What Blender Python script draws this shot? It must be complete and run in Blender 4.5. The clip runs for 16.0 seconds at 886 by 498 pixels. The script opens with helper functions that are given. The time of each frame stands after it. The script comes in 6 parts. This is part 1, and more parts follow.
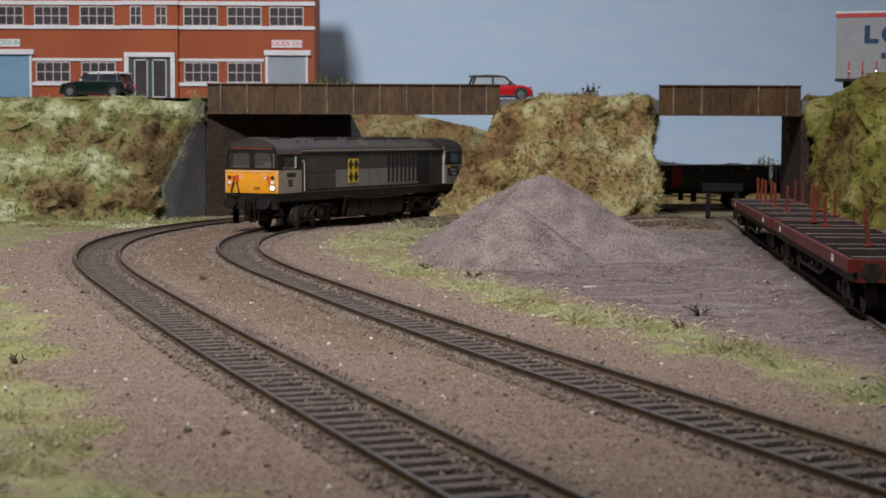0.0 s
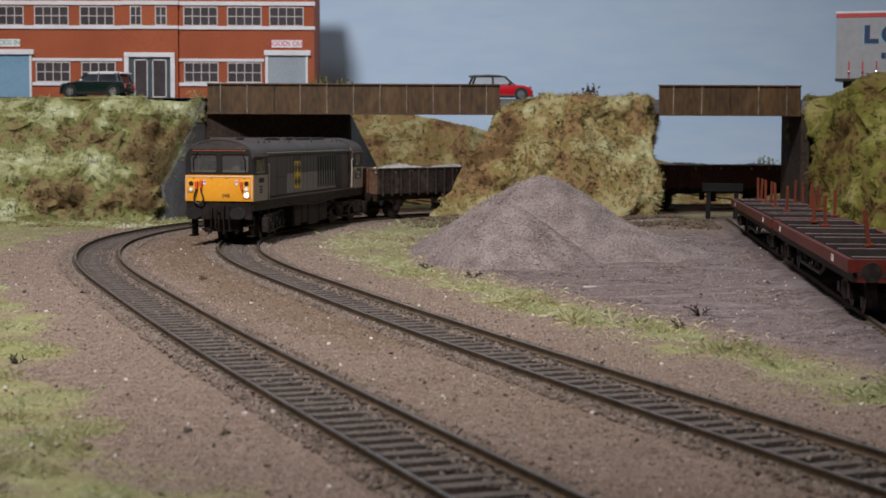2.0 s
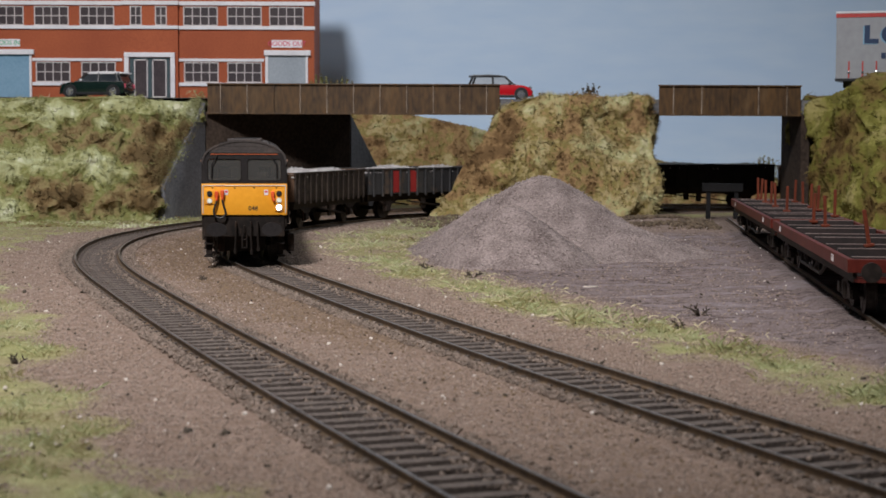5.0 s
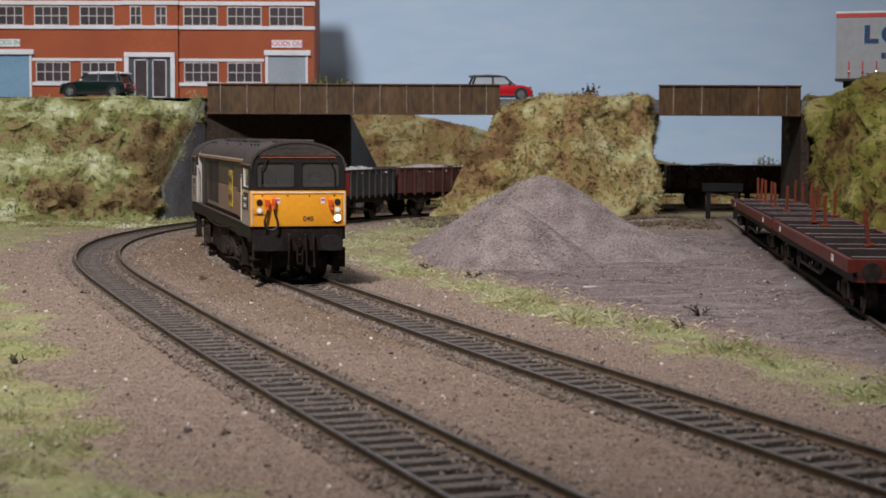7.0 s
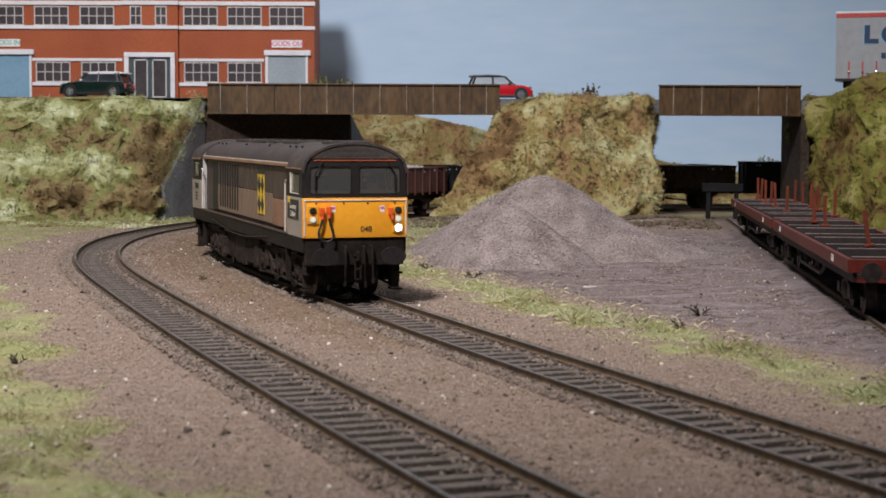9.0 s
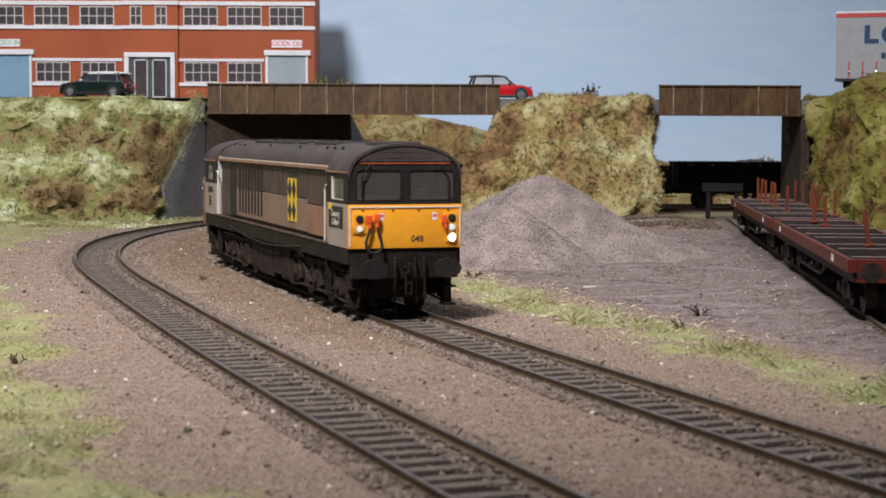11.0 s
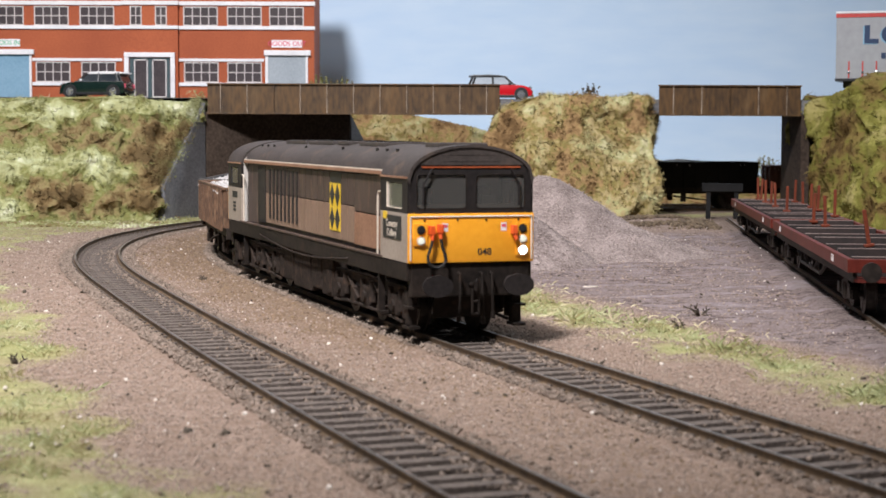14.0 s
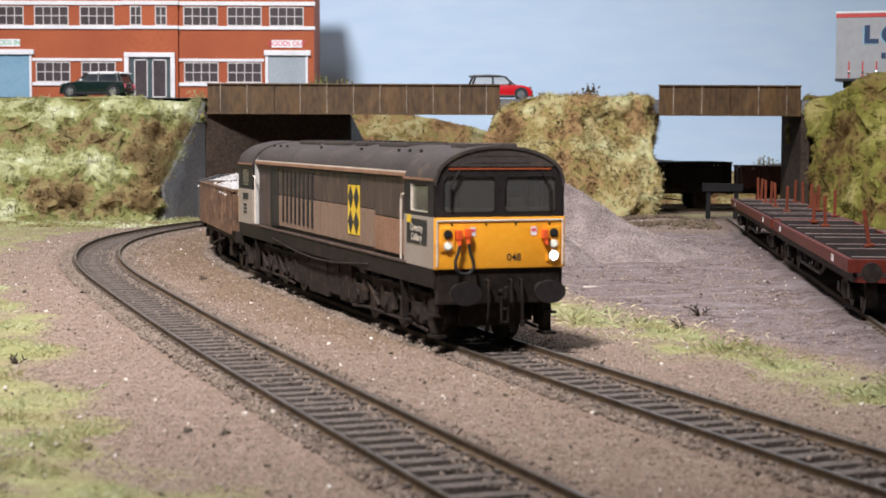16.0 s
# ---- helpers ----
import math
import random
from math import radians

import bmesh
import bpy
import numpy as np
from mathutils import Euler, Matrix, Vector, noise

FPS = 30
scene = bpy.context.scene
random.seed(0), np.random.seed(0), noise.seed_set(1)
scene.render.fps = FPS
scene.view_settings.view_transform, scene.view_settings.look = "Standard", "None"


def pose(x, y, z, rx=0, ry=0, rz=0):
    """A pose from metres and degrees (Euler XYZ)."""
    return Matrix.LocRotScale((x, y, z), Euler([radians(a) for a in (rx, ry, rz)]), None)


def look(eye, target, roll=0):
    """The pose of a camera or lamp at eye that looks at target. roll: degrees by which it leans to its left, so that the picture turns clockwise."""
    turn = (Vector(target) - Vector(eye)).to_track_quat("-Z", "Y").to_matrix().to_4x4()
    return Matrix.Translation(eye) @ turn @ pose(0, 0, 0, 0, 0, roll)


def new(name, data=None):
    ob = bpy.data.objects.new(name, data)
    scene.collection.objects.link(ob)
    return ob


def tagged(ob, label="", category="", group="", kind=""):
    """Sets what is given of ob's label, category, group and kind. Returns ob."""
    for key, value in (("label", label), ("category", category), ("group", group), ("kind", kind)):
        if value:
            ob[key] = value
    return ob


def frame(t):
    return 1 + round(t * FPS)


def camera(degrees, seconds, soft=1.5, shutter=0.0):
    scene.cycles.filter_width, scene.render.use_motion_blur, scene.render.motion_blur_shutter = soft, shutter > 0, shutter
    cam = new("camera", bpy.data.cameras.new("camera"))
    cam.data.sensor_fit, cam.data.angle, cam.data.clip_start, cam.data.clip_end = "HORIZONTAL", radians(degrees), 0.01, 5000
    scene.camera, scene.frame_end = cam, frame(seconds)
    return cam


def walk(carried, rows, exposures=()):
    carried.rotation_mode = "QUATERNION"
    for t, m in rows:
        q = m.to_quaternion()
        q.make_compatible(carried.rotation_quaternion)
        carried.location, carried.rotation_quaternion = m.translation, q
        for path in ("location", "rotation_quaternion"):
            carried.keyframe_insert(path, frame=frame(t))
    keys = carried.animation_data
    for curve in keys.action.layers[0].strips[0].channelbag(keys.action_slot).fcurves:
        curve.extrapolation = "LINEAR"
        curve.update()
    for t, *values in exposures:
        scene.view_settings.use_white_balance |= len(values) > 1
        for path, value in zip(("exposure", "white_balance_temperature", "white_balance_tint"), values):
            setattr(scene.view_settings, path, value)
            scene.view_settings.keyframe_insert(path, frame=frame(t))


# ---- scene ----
cam = camera(29.88, 16.0, 1.6)
EYE = (0.0, 0.0, 0.0543)
VIEW = look(EYE, (0.0, 1.0, 0.0543 - math.tan(radians(3.974))), 0.222)
walk(cam, [(0.0, VIEW), (16.0, VIEW)], [(0.0, -0.12), (7.0, -0.07), (9.0, 0.09), (11.3, 0.34), (11.6, 0.38), (12.0, 0.52), (16.0, 0.70)])
# shallow focus of a close-up lens, held between the near and the far of the layout
cam.data.dof.use_dof = True
cam.data.dof.focus_distance = 0.68
cam.data.dof.aperture_fstop = 66.0

# ---- light: the hall behind, the lamp over the layout and an added fill ----
world = bpy.data.worlds.new("hall")
world.use_nodes = True
world.node_tree.nodes["Background"].inputs[0].default_value = (0.80, 0.90, 1.0, 1)
world.node_tree.nodes["Background"].inputs[1].default_value = 0.036
scene.world = world
scene.view_settings.exposure = 0.0


def area_lamp(name, eye, target, size, watts, colour):
    data = bpy.data.lights.new(name, "AREA")
    data.shape, data.size, data.energy, data.color = "DISK", size, watts, colour
    ob = new(name, data)
    ob.matrix_world = look(eye, target)
    return ob


def spot_lamp(name, eye, target, radius, watts, colour, cone):
    data = bpy.data.lights.new(name, "SPOT")
    data.shadow_soft_size, data.energy, data.color, data.spot_size, data.spot_blend = radius, watts, colour, radians(cone), 1.0
    ob = new(name, data)
    ob.matrix_world = look(eye, target)
    return ob


spot_lamp("layout_spot_lamp", (-0.28, -0.12, 1.00), (-0.15, 0.75, 0.05), 0.085, 86.0, (0.97, 0.965, 1.0), 63.0)
area_lamp("hall_lamp", (1.15, 1.75, 1.45), (-0.05, 0.45, 0.0), 0.25, 10.0, (0.86, 0.93, 1.0))
# unseen overhead fill, added to brighten the ground
area_lamp("overhead_fill", (-0.24, 0.52, 0.92), (-0.18, 0.58, 0.0), 0.25, 2.0, (0.985, 0.98, 1.0))

MM = 0.001
rnd = random.Random(7)
rng = np.random.default_rng(7)


# ---- materials ----
def material(name, dark, light, rough=0.6, metal=0.0, scale=60.0, fine=900.0, bump=0.15, depth=0.0004, dirt=None, dirt_amount=0.0, island=0.0, stretch=None, spec=0.5):
    """A procedural surface: two shades mixed by coarse and fine grain, with optional dirt and per-piece variation."""
    m = bpy.data.materials.new(name)
    m.use_nodes = True
    t = m.node_tree
    n, l = t.nodes, t.links
    b = n["Principled BSDF"]
    co = n.new("ShaderNodeTexCoord")
    src = co.outputs["Object"]
    if stretch:
        mp = n.new("ShaderNodeMapping")
        mp.inputs["Scale"].default_value = stretch
        l.new(src, mp.inputs["Vector"])
        src = mp.outputs["Vector"]
    big = n.new("ShaderNodeTexNoise")
    big.inputs["Scale"].default_value, big.inputs["Detail"].default_value = scale, 5
    small = n.new("ShaderNodeTexNoise")
    small.inputs["Scale"].default_value, small.inputs["Detail"].default_value = fine, 3
    l.new(src, big.inputs["Vector"])
    l.new(src, small.inputs["Vector"])
    add = n.new("ShaderNodeMath")
    add.operation = "ADD"
    l.new(big.outputs["Fac"], add.inputs[0])
    l.new(small.outputs["Fac"], add.inputs[1])
    fac = n.new("ShaderNodeMapRange")
    fac.inputs["From Min"].default_value, fac.inputs["From Max"].default_value = 0.72, 1.28
    l.new(add.outputs[0], fac.inputs["Value"])
    out = fac.outputs[0]
    if island:
        geo = n.new("ShaderNodeNewGeometry")
        mixf = n.new("ShaderNodeMix")
        mixf.inputs[0].default_value = island
        l.new(out, mixf.inputs[2])
        l.new(geo.outputs["Random Per Island"], mixf.inputs[3])
        out = mixf.outputs[0]
    mix = n.new("ShaderNodeMix")
    mix.data_type = "RGBA"
    mix.inputs[6].default_value, mix.inputs[7].default_value = (*dark, 1), (*light, 1)
    l.new(out, mix.inputs[0])
    colour = mix.outputs[2]
    if dirt:
        dn = n.new("ShaderNodeTexNoise")
        dn.inputs["Scale"].default_value, dn.inputs["Detail"].default_value = scale * 2.3, 6
        l.new(src, dn.inputs["Vector"])
        dr = n.new("ShaderNodeMapRange")
        dr.inputs["From Min"].default_value, dr.inputs["From Max"].default_value = 0.62 - 0.3 * dirt_amount, 0.80 - 0.2 * dirt_amount
        l.new(dn.outputs["Fac"], dr.inputs["Value"])
        dm = n.new("ShaderNodeMix")
        dm.data_type = "RGBA"
        dm.inputs[7].default_value = (*dirt, 1)
        l.new(dr.outputs[0], dm.inputs[0])
        l.new(colour, dm.inputs[6])
        colour = dm.outputs[2]
    l.new(colour, b.inputs["Base Color"])
    b.inputs["Roughness"].default_value, b.inputs["Metallic"].default_value = rough, metal
    b.inputs["Specular IOR Level"].default_value = spec
    if bump:
        bp = n.new("ShaderNodeBump")
        bp.inputs["Strength"].default_value, bp.inputs["Distance"].default_value = bump, depth
        l.new(add.outputs[0], bp.inputs["Height"])
        l.new(bp.outputs[0], b.inputs["Normal"])
    return m


def glass(name, tint=(0.9, 0.95, 0.95), rough=0.05):
    m = bpy.data.materials.new(name)
    m.use_nodes = True
    t = m.node_tree
    b = t.nodes["Principled BSDF"]
    clear = t.nodes.new("ShaderNodeBsdfTransparent")
    clear.inputs[0].default_value = (*tint, 1)
    gloss = t.nodes.new("ShaderNodeBsdfGlossy")
    gloss.inputs["Roughness"].default_value = rough
    mix = t.nodes.new("ShaderNodeMixShader")
    fr = t.nodes.new("ShaderNodeFresnel")
    fr.inputs[0].default_value = 1.45
    t.links.new(fr.outputs[0], mix.inputs[0])
    t.links.new(clear.outputs[0], mix.inputs[1])
    t.links.new(gloss.outputs[0], mix.inputs[2])
    # grey diffuse share added to lift the panes in place of reflections
    lift_grey = t.nodes.new("ShaderNodeBsdfDiffuse")
    lift_grey.inputs[0].default_value = (0.44, 0.42, 0.39, 1)
    lift_mix = t.nodes.new("ShaderNodeMixShader")
    lift_mix.inputs[0].default_value = 0.13
    t.links.new(mix.outputs[0], lift_mix.inputs[1])
    t.links.new(lift_grey.outputs[0], lift_mix.inputs[2])
    t.links.new(lift_mix.outputs[0], t.nodes["Material Output"].inputs[0])
    t.nodes.remove(b)
    return m


def glow(name, colour, strength):
    m = bpy.data.materials.new(name)
    m.use_nodes = True
    b = m.node_tree.nodes["Principled BSDF"]
    b.inputs["Base Color"].default_value = (*colour, 1)
    b.inputs["Emission Color"].default_value = (*colour, 1)
    b.inputs["Emission Strength"].default_value = strength
    return m


def ground_material():
    """Three soils by zone: fine ballast, bare yard earth, turf; the zone is a vertex attribute."""
    m = bpy.data.materials.new("layout_ground")
    m.use_nodes = True
    t = m.node_tree
    n, l = t.nodes, t.links
    b = n["Principled BSDF"]
    co = n.new("ShaderNodeTexCoord").outputs["Object"]

    def noise_node(scale, detail=4):
        k = n.new("ShaderNodeTexNoise")
        k.inputs["Scale"].default_value, k.inputs["Detail"].default_value = scale, detail
        l.new(co, k.inputs["Vector"])
        return k.outputs["Fac"]

    def blend(fac, a, c):
        k = n.new("ShaderNodeMix")
        k.data_type = "RGBA"
        l.new(fac, k.inputs[0])
        for slot, v in ((6, a), (7, c)):
            if isinstance(v, tuple):
                k.inputs[slot].default_value = (*v, 1)
            else:
                l.new(v, k.inputs[slot])
        return k.outputs[2]

    def ramp(fac, lo, hi):
        k = n.new("ShaderNodeMapRange")
        k.inputs["From Min"].default_value, k.inputs["From Max"].default_value = lo, hi
        l.new(fac, k.inputs["Value"])
        return k.outputs[0]

    grain = ramp(noise_node(1300, 3), 0.35, 0.65)
    mid = ramp(noise_node(260, 5), 0.3, 0.7)
    patch = ramp(noise_node(30, 4), 0.35, 0.65)
    ballast = blend(grain, (0.128, 0.082, 0.058), (0.385, 0.278, 0.215))
    ballast = blend(patch, ballast, blend(mid, (0.208, 0.139, 0.101), (0.340, 0.246, 0.197)))
    yard = blend(grain, (0.108, 0.077, 0.070), (0.300, 0.235, 0.222))
    yard = blend(patch, yard, blend(mid, (0.135, 0.092, 0.078), (0.265, 0.210, 0.208)))
    turf = blend(mid, (0.210, 0.165, 0.075), (0.450, 0.410, 0.210))
    turf = blend(patch, turf, blend(grain, (0.215, 0.205, 0.075), (0.400, 0.395, 0.185)))
    # dried mud in the yard: thin dark cracks and paler grey patches
    mp = n.new("ShaderNodeMapping")
    mp.inputs["Scale"].default_value = (1.0, 2.2, 1.0)
    l.new(co, mp.inputs["Vector"])
    cr = n.new("ShaderNodeTexNoise")
    cr.inputs["Scale"].default_value, cr.inputs["Detail"].default_value, cr.inputs["Roughness"].default_value = 26, 6, 0.62
    l.new(mp.outputs[0], cr.inputs["Vector"])
    dist = n.new("ShaderNodeMath")
    dist.operation = "SUBTRACT"
    dist.inputs[1].default_value = 0.5
    l.new(cr.outputs["Fac"], dist.inputs[0])
    ab = n.new("ShaderNodeMath")
    ab.operation = "ABSOLUTE"
    l.new(dist.outputs[0], ab.inputs[0])
    crack = ramp(ab.outputs[0], 0.012, 0.002)
    yard = blend(ramp(cr.outputs["Fac"], 0.52, 0.66), yard, blend(mid, (0.200, 0.160, 0.160), (0.330, 0.275, 0.280)))
    yard = blend(crack, yard, (0.060, 0.042, 0.036))
    # brown dirt mixed with the shade the train throws beside the line
    brown_shade = blend(grain, (0.070, 0.042, 0.021), (0.255, 0.168, 0.098))
    zone = n.new("ShaderNodeAttribute")
    zone.attribute_name = "zone"
    sep = n.new("ShaderNodeSeparateColor")
    l.new(zone.outputs["Color"], sep.inputs[0])
    ballast = blend(zone.outputs["Alpha"], ballast, brown_shade)
    colour = blend(sep.outputs[1], ballast, yard)
    colour = blend(sep.outputs[0], colour, turf)
    colour = blend(sep.outputs[2], colour, blend(grain, (0.018, 0.014, 0.012), (0.070, 0.054, 0.043)))
    l.new(colour, b.inputs["Base Color"])
    b.inputs["Roughness"].default_value = 0.95
    b.inputs["Specular IOR Level"].default_value = 0.15
    add = n.new("ShaderNodeMath")
    add.operation = "ADD"
    l.new(grain, add.inputs[0])
    l.new(mid, add.inputs[1])
    bp = n.new("ShaderNodeBump")
    bp.inputs["Strength"].default_value, bp.inputs["Distance"].default_value = 0.7, 0.0006
    l.new(add.outputs[0], bp.inputs["Height"])
    l.new(bp.outputs[0], b.inputs["Normal"])
    return m


def foliage_material(name, stops, island=0.28, patch_scale=27.0):
    """Flock and lichen: patches of several hues, broken up chip by chip."""
    m = bpy.data.materials.new(name)
    m.use_nodes = True
    t = m.node_tree
    n, l = t.nodes, t.links
    b = n["Principled BSDF"]
    co = n.new("ShaderNodeTexCoord").outputs["Object"]
    a = n.new("ShaderNodeTexNoise")
    a.inputs["Scale"].default_value, a.inputs["Detail"].default_value, a.inputs["Roughness"].default_value = patch_scale, 9, 0.68
    l.new(co, a.inputs["Vector"])
    geo = n.new("ShaderNodeNewGeometry")
    mx = n.new("ShaderNodeMix")
    mx.inputs[0].default_value = island
    st = n.new("ShaderNodeMapRange")
    st.inputs["From Min"].default_value, st.inputs["From Max"].default_value = 0.37, 0.63
    l.new(a.outputs["Fac"], st.inputs["Value"])
    l.new(st.outputs[0], mx.inputs[2])
    l.new(geo.outputs["Random Per Island"], mx.inputs[3])
    r = n.new("ShaderNodeValToRGB")
    e = r.color_ramp.elements
    while len(e) < len(stops):
        e.new(0.5)
    for k, (p, c) in zip(e, stops):
        k.position, k.color = p, (*c, 1)
    l.new(mx.outputs[0], r.inputs[0])
    l.new(r.outputs[0], b.inputs["Base Color"])
    b.inputs["Roughness"].default_value = 0.9
    b.inputs["Specular IOR Level"].default_value = 0.2
    f = n.new("ShaderNodeTexNoise")
    f.inputs["Scale"].default_value, f.inputs["Detail"].default_value = 700, 3
    l.new(co, f.inputs["Vector"])
    bp = n.new("ShaderNodeBump")
    bp.inputs["Strength"].default_value, bp.inputs["Distance"].default_value = 0.8, 0.001
    l.new(f.outputs["Fac"], bp.inputs["Height"])
    l.new(bp.outputs[0], b.inputs["Normal"])
    return m


GROUND = ground_material()
FLOCK = foliage_material("embankment_flock", [(0.0, (0.110, 0.066, 0.030)), (0.2, (0.190, 0.110, 0.048)), (0.38, (0.350, 0.225, 0.105)), (0.5, (0.230, 0.190, 0.060)), (0.64, (0.430, 0.330, 0.165)), (0.8, (0.400, 0.385, 0.180)), (1.0, (0.680, 0.590, 0.400))], 0.22, 34.0)
FLOCK_GREEN = foliage_material("green_flock", [(0.0, (0.085, 0.058, 0.026)), (0.18, (0.165, 0.105, 0.045)), (0.32, (0.265, 0.205, 0.095)), (0.44, (0.165, 0.170, 0.050)), (0.58, (0.340, 0.330, 0.155)), (0.76, (0.450, 0.460, 0.260)), (1.0, (0.800, 0.760, 0.600))], 0.2, 24.0)
# olive hue, its base darkened for the weaker light on the right
FLOCK_OLIVE_DIM = foliage_material("olive_flock_dim", [(0.0, (0.040, 0.026, 0.010)), (0.2, (0.120, 0.072, 0.024)), (0.40, (0.200, 0.145, 0.045)), (0.56, (0.170, 0.160, 0.032)), (0.74, (0.270, 0.245, 0.065)), (1.0, (0.400, 0.330, 0.140))], 0.22, 30.0)
GRASS = foliage_material("static_grass", [(0.0, (0.200, 0.140, 0.066)), (0.3, (0.275, 0.240, 0.105)), (0.55, (0.320, 0.340, 0.155)), (0.78, (0.450, 0.455, 0.265)), (1.0, (0.620, 0.550, 0.390))], 0.4, 22.0)
STRAW = material("dry_straw", (0.36, 0.30, 0.17), (0.62, 0.53, 0.34), 0.8, island=0.6, bump=0)
SCRUB = material("dry_brown_scrub", (0.050, 0.034, 0.022), (0.230, 0.165, 0.105), 0.95, scale=120, island=0.6, bump=0)
TWIG = material("dead_twig", (0.03, 0.022, 0.015), (0.10, 0.075, 0.05), 0.9)
BALLAST = material("ballast_chip", (0.150, 0.102, 0.076), (0.41, 0.315, 0.255), 0.9, scale=200, island=0.75, bump=0)
BROWN_SHADE_CHIP = material("brown_shade_chip", (0.090, 0.054, 0.028), (0.290, 0.195, 0.115), 0.9, scale=200, island=0.75, bump=0)
TRACK_STONE = material("oily_track_ballast", (0.085, 0.060, 0.045), (0.300, 0.225, 0.175), 0.9, scale=160, island=0.7, bump=0)
PALE_CHIP = material("pale_chip", (0.55, 0.45, 0.38), (0.85, 0.78, 0.70), 0.7, island=0.6, bump=0)
HEAP = material("heap_gravel", (0.100, 0.071, 0.063), (0.330, 0.262, 0.240), 0.95, scale=90, fine=1000, bump=0.7, depth=0.0007)
HEAP_CHIP = material("heap_chip", (0.20, 0.15, 0.132), (0.48, 0.395, 0.36), 0.95, scale=200, island=0.75, bump=0)
RAIL = material("rusty_rail_side", (0.045, 0.027, 0.014), (0.130, 0.078, 0.040), 0.8, scale=120)
RAIL_TOP = material("worn_rail_head", (0.16, 0.135, 0.115), (0.34, 0.30, 0.27), 0.38, 0.8, scale=40, bump=0.05)
SLEEPER = material("sleeper_timber", (0.058, 0.045, 0.038), (0.165, 0.131, 0.112), 0.85, scale=150, fine=1200, bump=0.4, spec=0.2)
GIRDER = material("rusty_girder_paint", (0.034, 0.016, 0.004), (0.115, 0.056, 0.015), 0.55, scale=38, fine=300, dirt=(0.135, 0.075, 0.028), dirt_amount=0.2, bump=0.25, stretch=(1.6, 1, 0.45))
GIRDER_EDGE = material("pale_girder_edge", (0.11, 0.07, 0.04), (0.42, 0.33, 0.25), 0.6, scale=140)
CONCRETE = material("dirty_abutment_concrete", (0.110, 0.108, 0.114), (0.230, 0.226, 0.236), 0.9, scale=22, fine=600, bump=0.25)
# brown wall, its colour darkened for the shade under the bridge deck
DECK_SHADE_WALL = material("deck_shade_brown_wall", (0.030, 0.022, 0.018), (0.085, 0.060, 0.045), 0.95, scale=20, fine=500, bump=0.3, spec=0.1)
ASPHALT = material("road_asphalt", (0.05, 0.05, 0.05), (0.11, 0.105, 0.10), 0.9, scale=40)
SKY_BOARD = material("painted_sky_board", (0.555, 0.720, 0.925), (0.635, 0.780, 0.950), 0.75, scale=1.5, fine=24, bump=0.05, depth=0.0006, stretch=(1, 1, 4))
BRICK = material("printed_brick_card", (0.300, 0.062, 0.020), (0.410, 0.098, 0.033), 0.75, scale=26, fine=900, bump=0.05)
WHITE = material("white_trim", (0.66, 0.64, 0.66), (0.82, 0.80, 0.82), 0.6, scale=70, bump=0.05)
WINDOW_BAR = material("window_bar_grey", (0.52, 0.47, 0.46), (0.68, 0.62, 0.60), 0.6, scale=70, bump=0)
PANE = material("printed_window_pane", (0.040, 0.030, 0.035), (0.075, 0.058, 0.060), 0.35, scale=60, bump=0)
SHUTTER_BLUE = material("blue_roller_shutter", (0.16, 0.31, 0.44), (0.23, 0.39, 0.52), 0.6, scale=30, bump=0.05)
SHUTTER_GREY = material("grey_roller_shutter", (0.30, 0.34, 0.38), (0.40, 0.44, 0.48), 0.6, scale=30, bump=0.05)
DOOR_TEAL = material("dark_teal_door", (0.030, 0.055, 0.065), (0.055, 0.090, 0.10), 0.5, scale=60, bump=0.05)
SIGN_WHITE = material("sign_white", (0.70, 0.66, 0.68), (0.84, 0.80, 0.82), 0.6, scale=60, bump=0)
SIGN_GREEN = material("sign_green", (0.08, 0.40, 0.22), (0.12, 0.48, 0.28), 0.6, bump=0)
SIGN_RED = material("sign_red", (0.62, 0.07, 0.12), (0.72, 0.12, 0.18), 0.6, bump=0)
CAR_GREEN = material("dark_green_car_paint", (0.004, 0.013, 0.011), (0.007, 0.020, 0.016), 0.2, scale=50, bump=0)
CAR_RED = material("red_car_paint", (0.44, 0.004, 0.010), (0.58, 0.010, 0.018), 0.22, scale=50, bump=0)
CAR_BLACK = material("black_trim", (0.010, 0.010, 0.011), (0.026, 0.026, 0.028), 0.4, bump=0)
CAR_GLASS = material("car_glass", (0.020, 0.024, 0.030), (0.05, 0.055, 0.06), 0.08, bump=0)
# opaque pale panes stand in for the bright sky seen through them
CAR_SKY_GLASS = material("sky_through_car_glass", (0.30, 0.34, 0.38), (0.42, 0.46, 0.50), 0.1, bump=0)
CHROME = material("chrome", (0.60, 0.60, 0.62), (0.80, 0.80, 0.82), 0.2, 0.9, bump=0)
YELLOW = material("warning_yellow_paint", (0.84, 0.335, 0.016), (0.92, 0.390, 0.026), 0.42, scale=70, fine=600, bump=0.05, dirt=(0.55, 0.20, 0.02), dirt_amount=0.05)
CAB_BLACK = material("weathered_black_paint", (0.010, 0.008, 0.008), (0.026, 0.021, 0.020), 0.55, scale=70, bump=0.08, spec=0.3)
ROOF_GREY = material("weathered_roof_grey", (0.034, 0.026, 0.023), (0.070, 0.055, 0.049), 0.6, scale=60, bump=0.1, dirt=(0.11, 0.075, 0.055), dirt_amount=0.1)
BODY_DARK = material("weathered_dark_grey_paint", (0.042, 0.026, 0.021), (0.082, 0.052, 0.041), 0.55, scale=60, bump=0.06, dirt=(0.17, 0.10, 0.065), dirt_amount=0.25, stretch=(2.5, 1, 0.6))
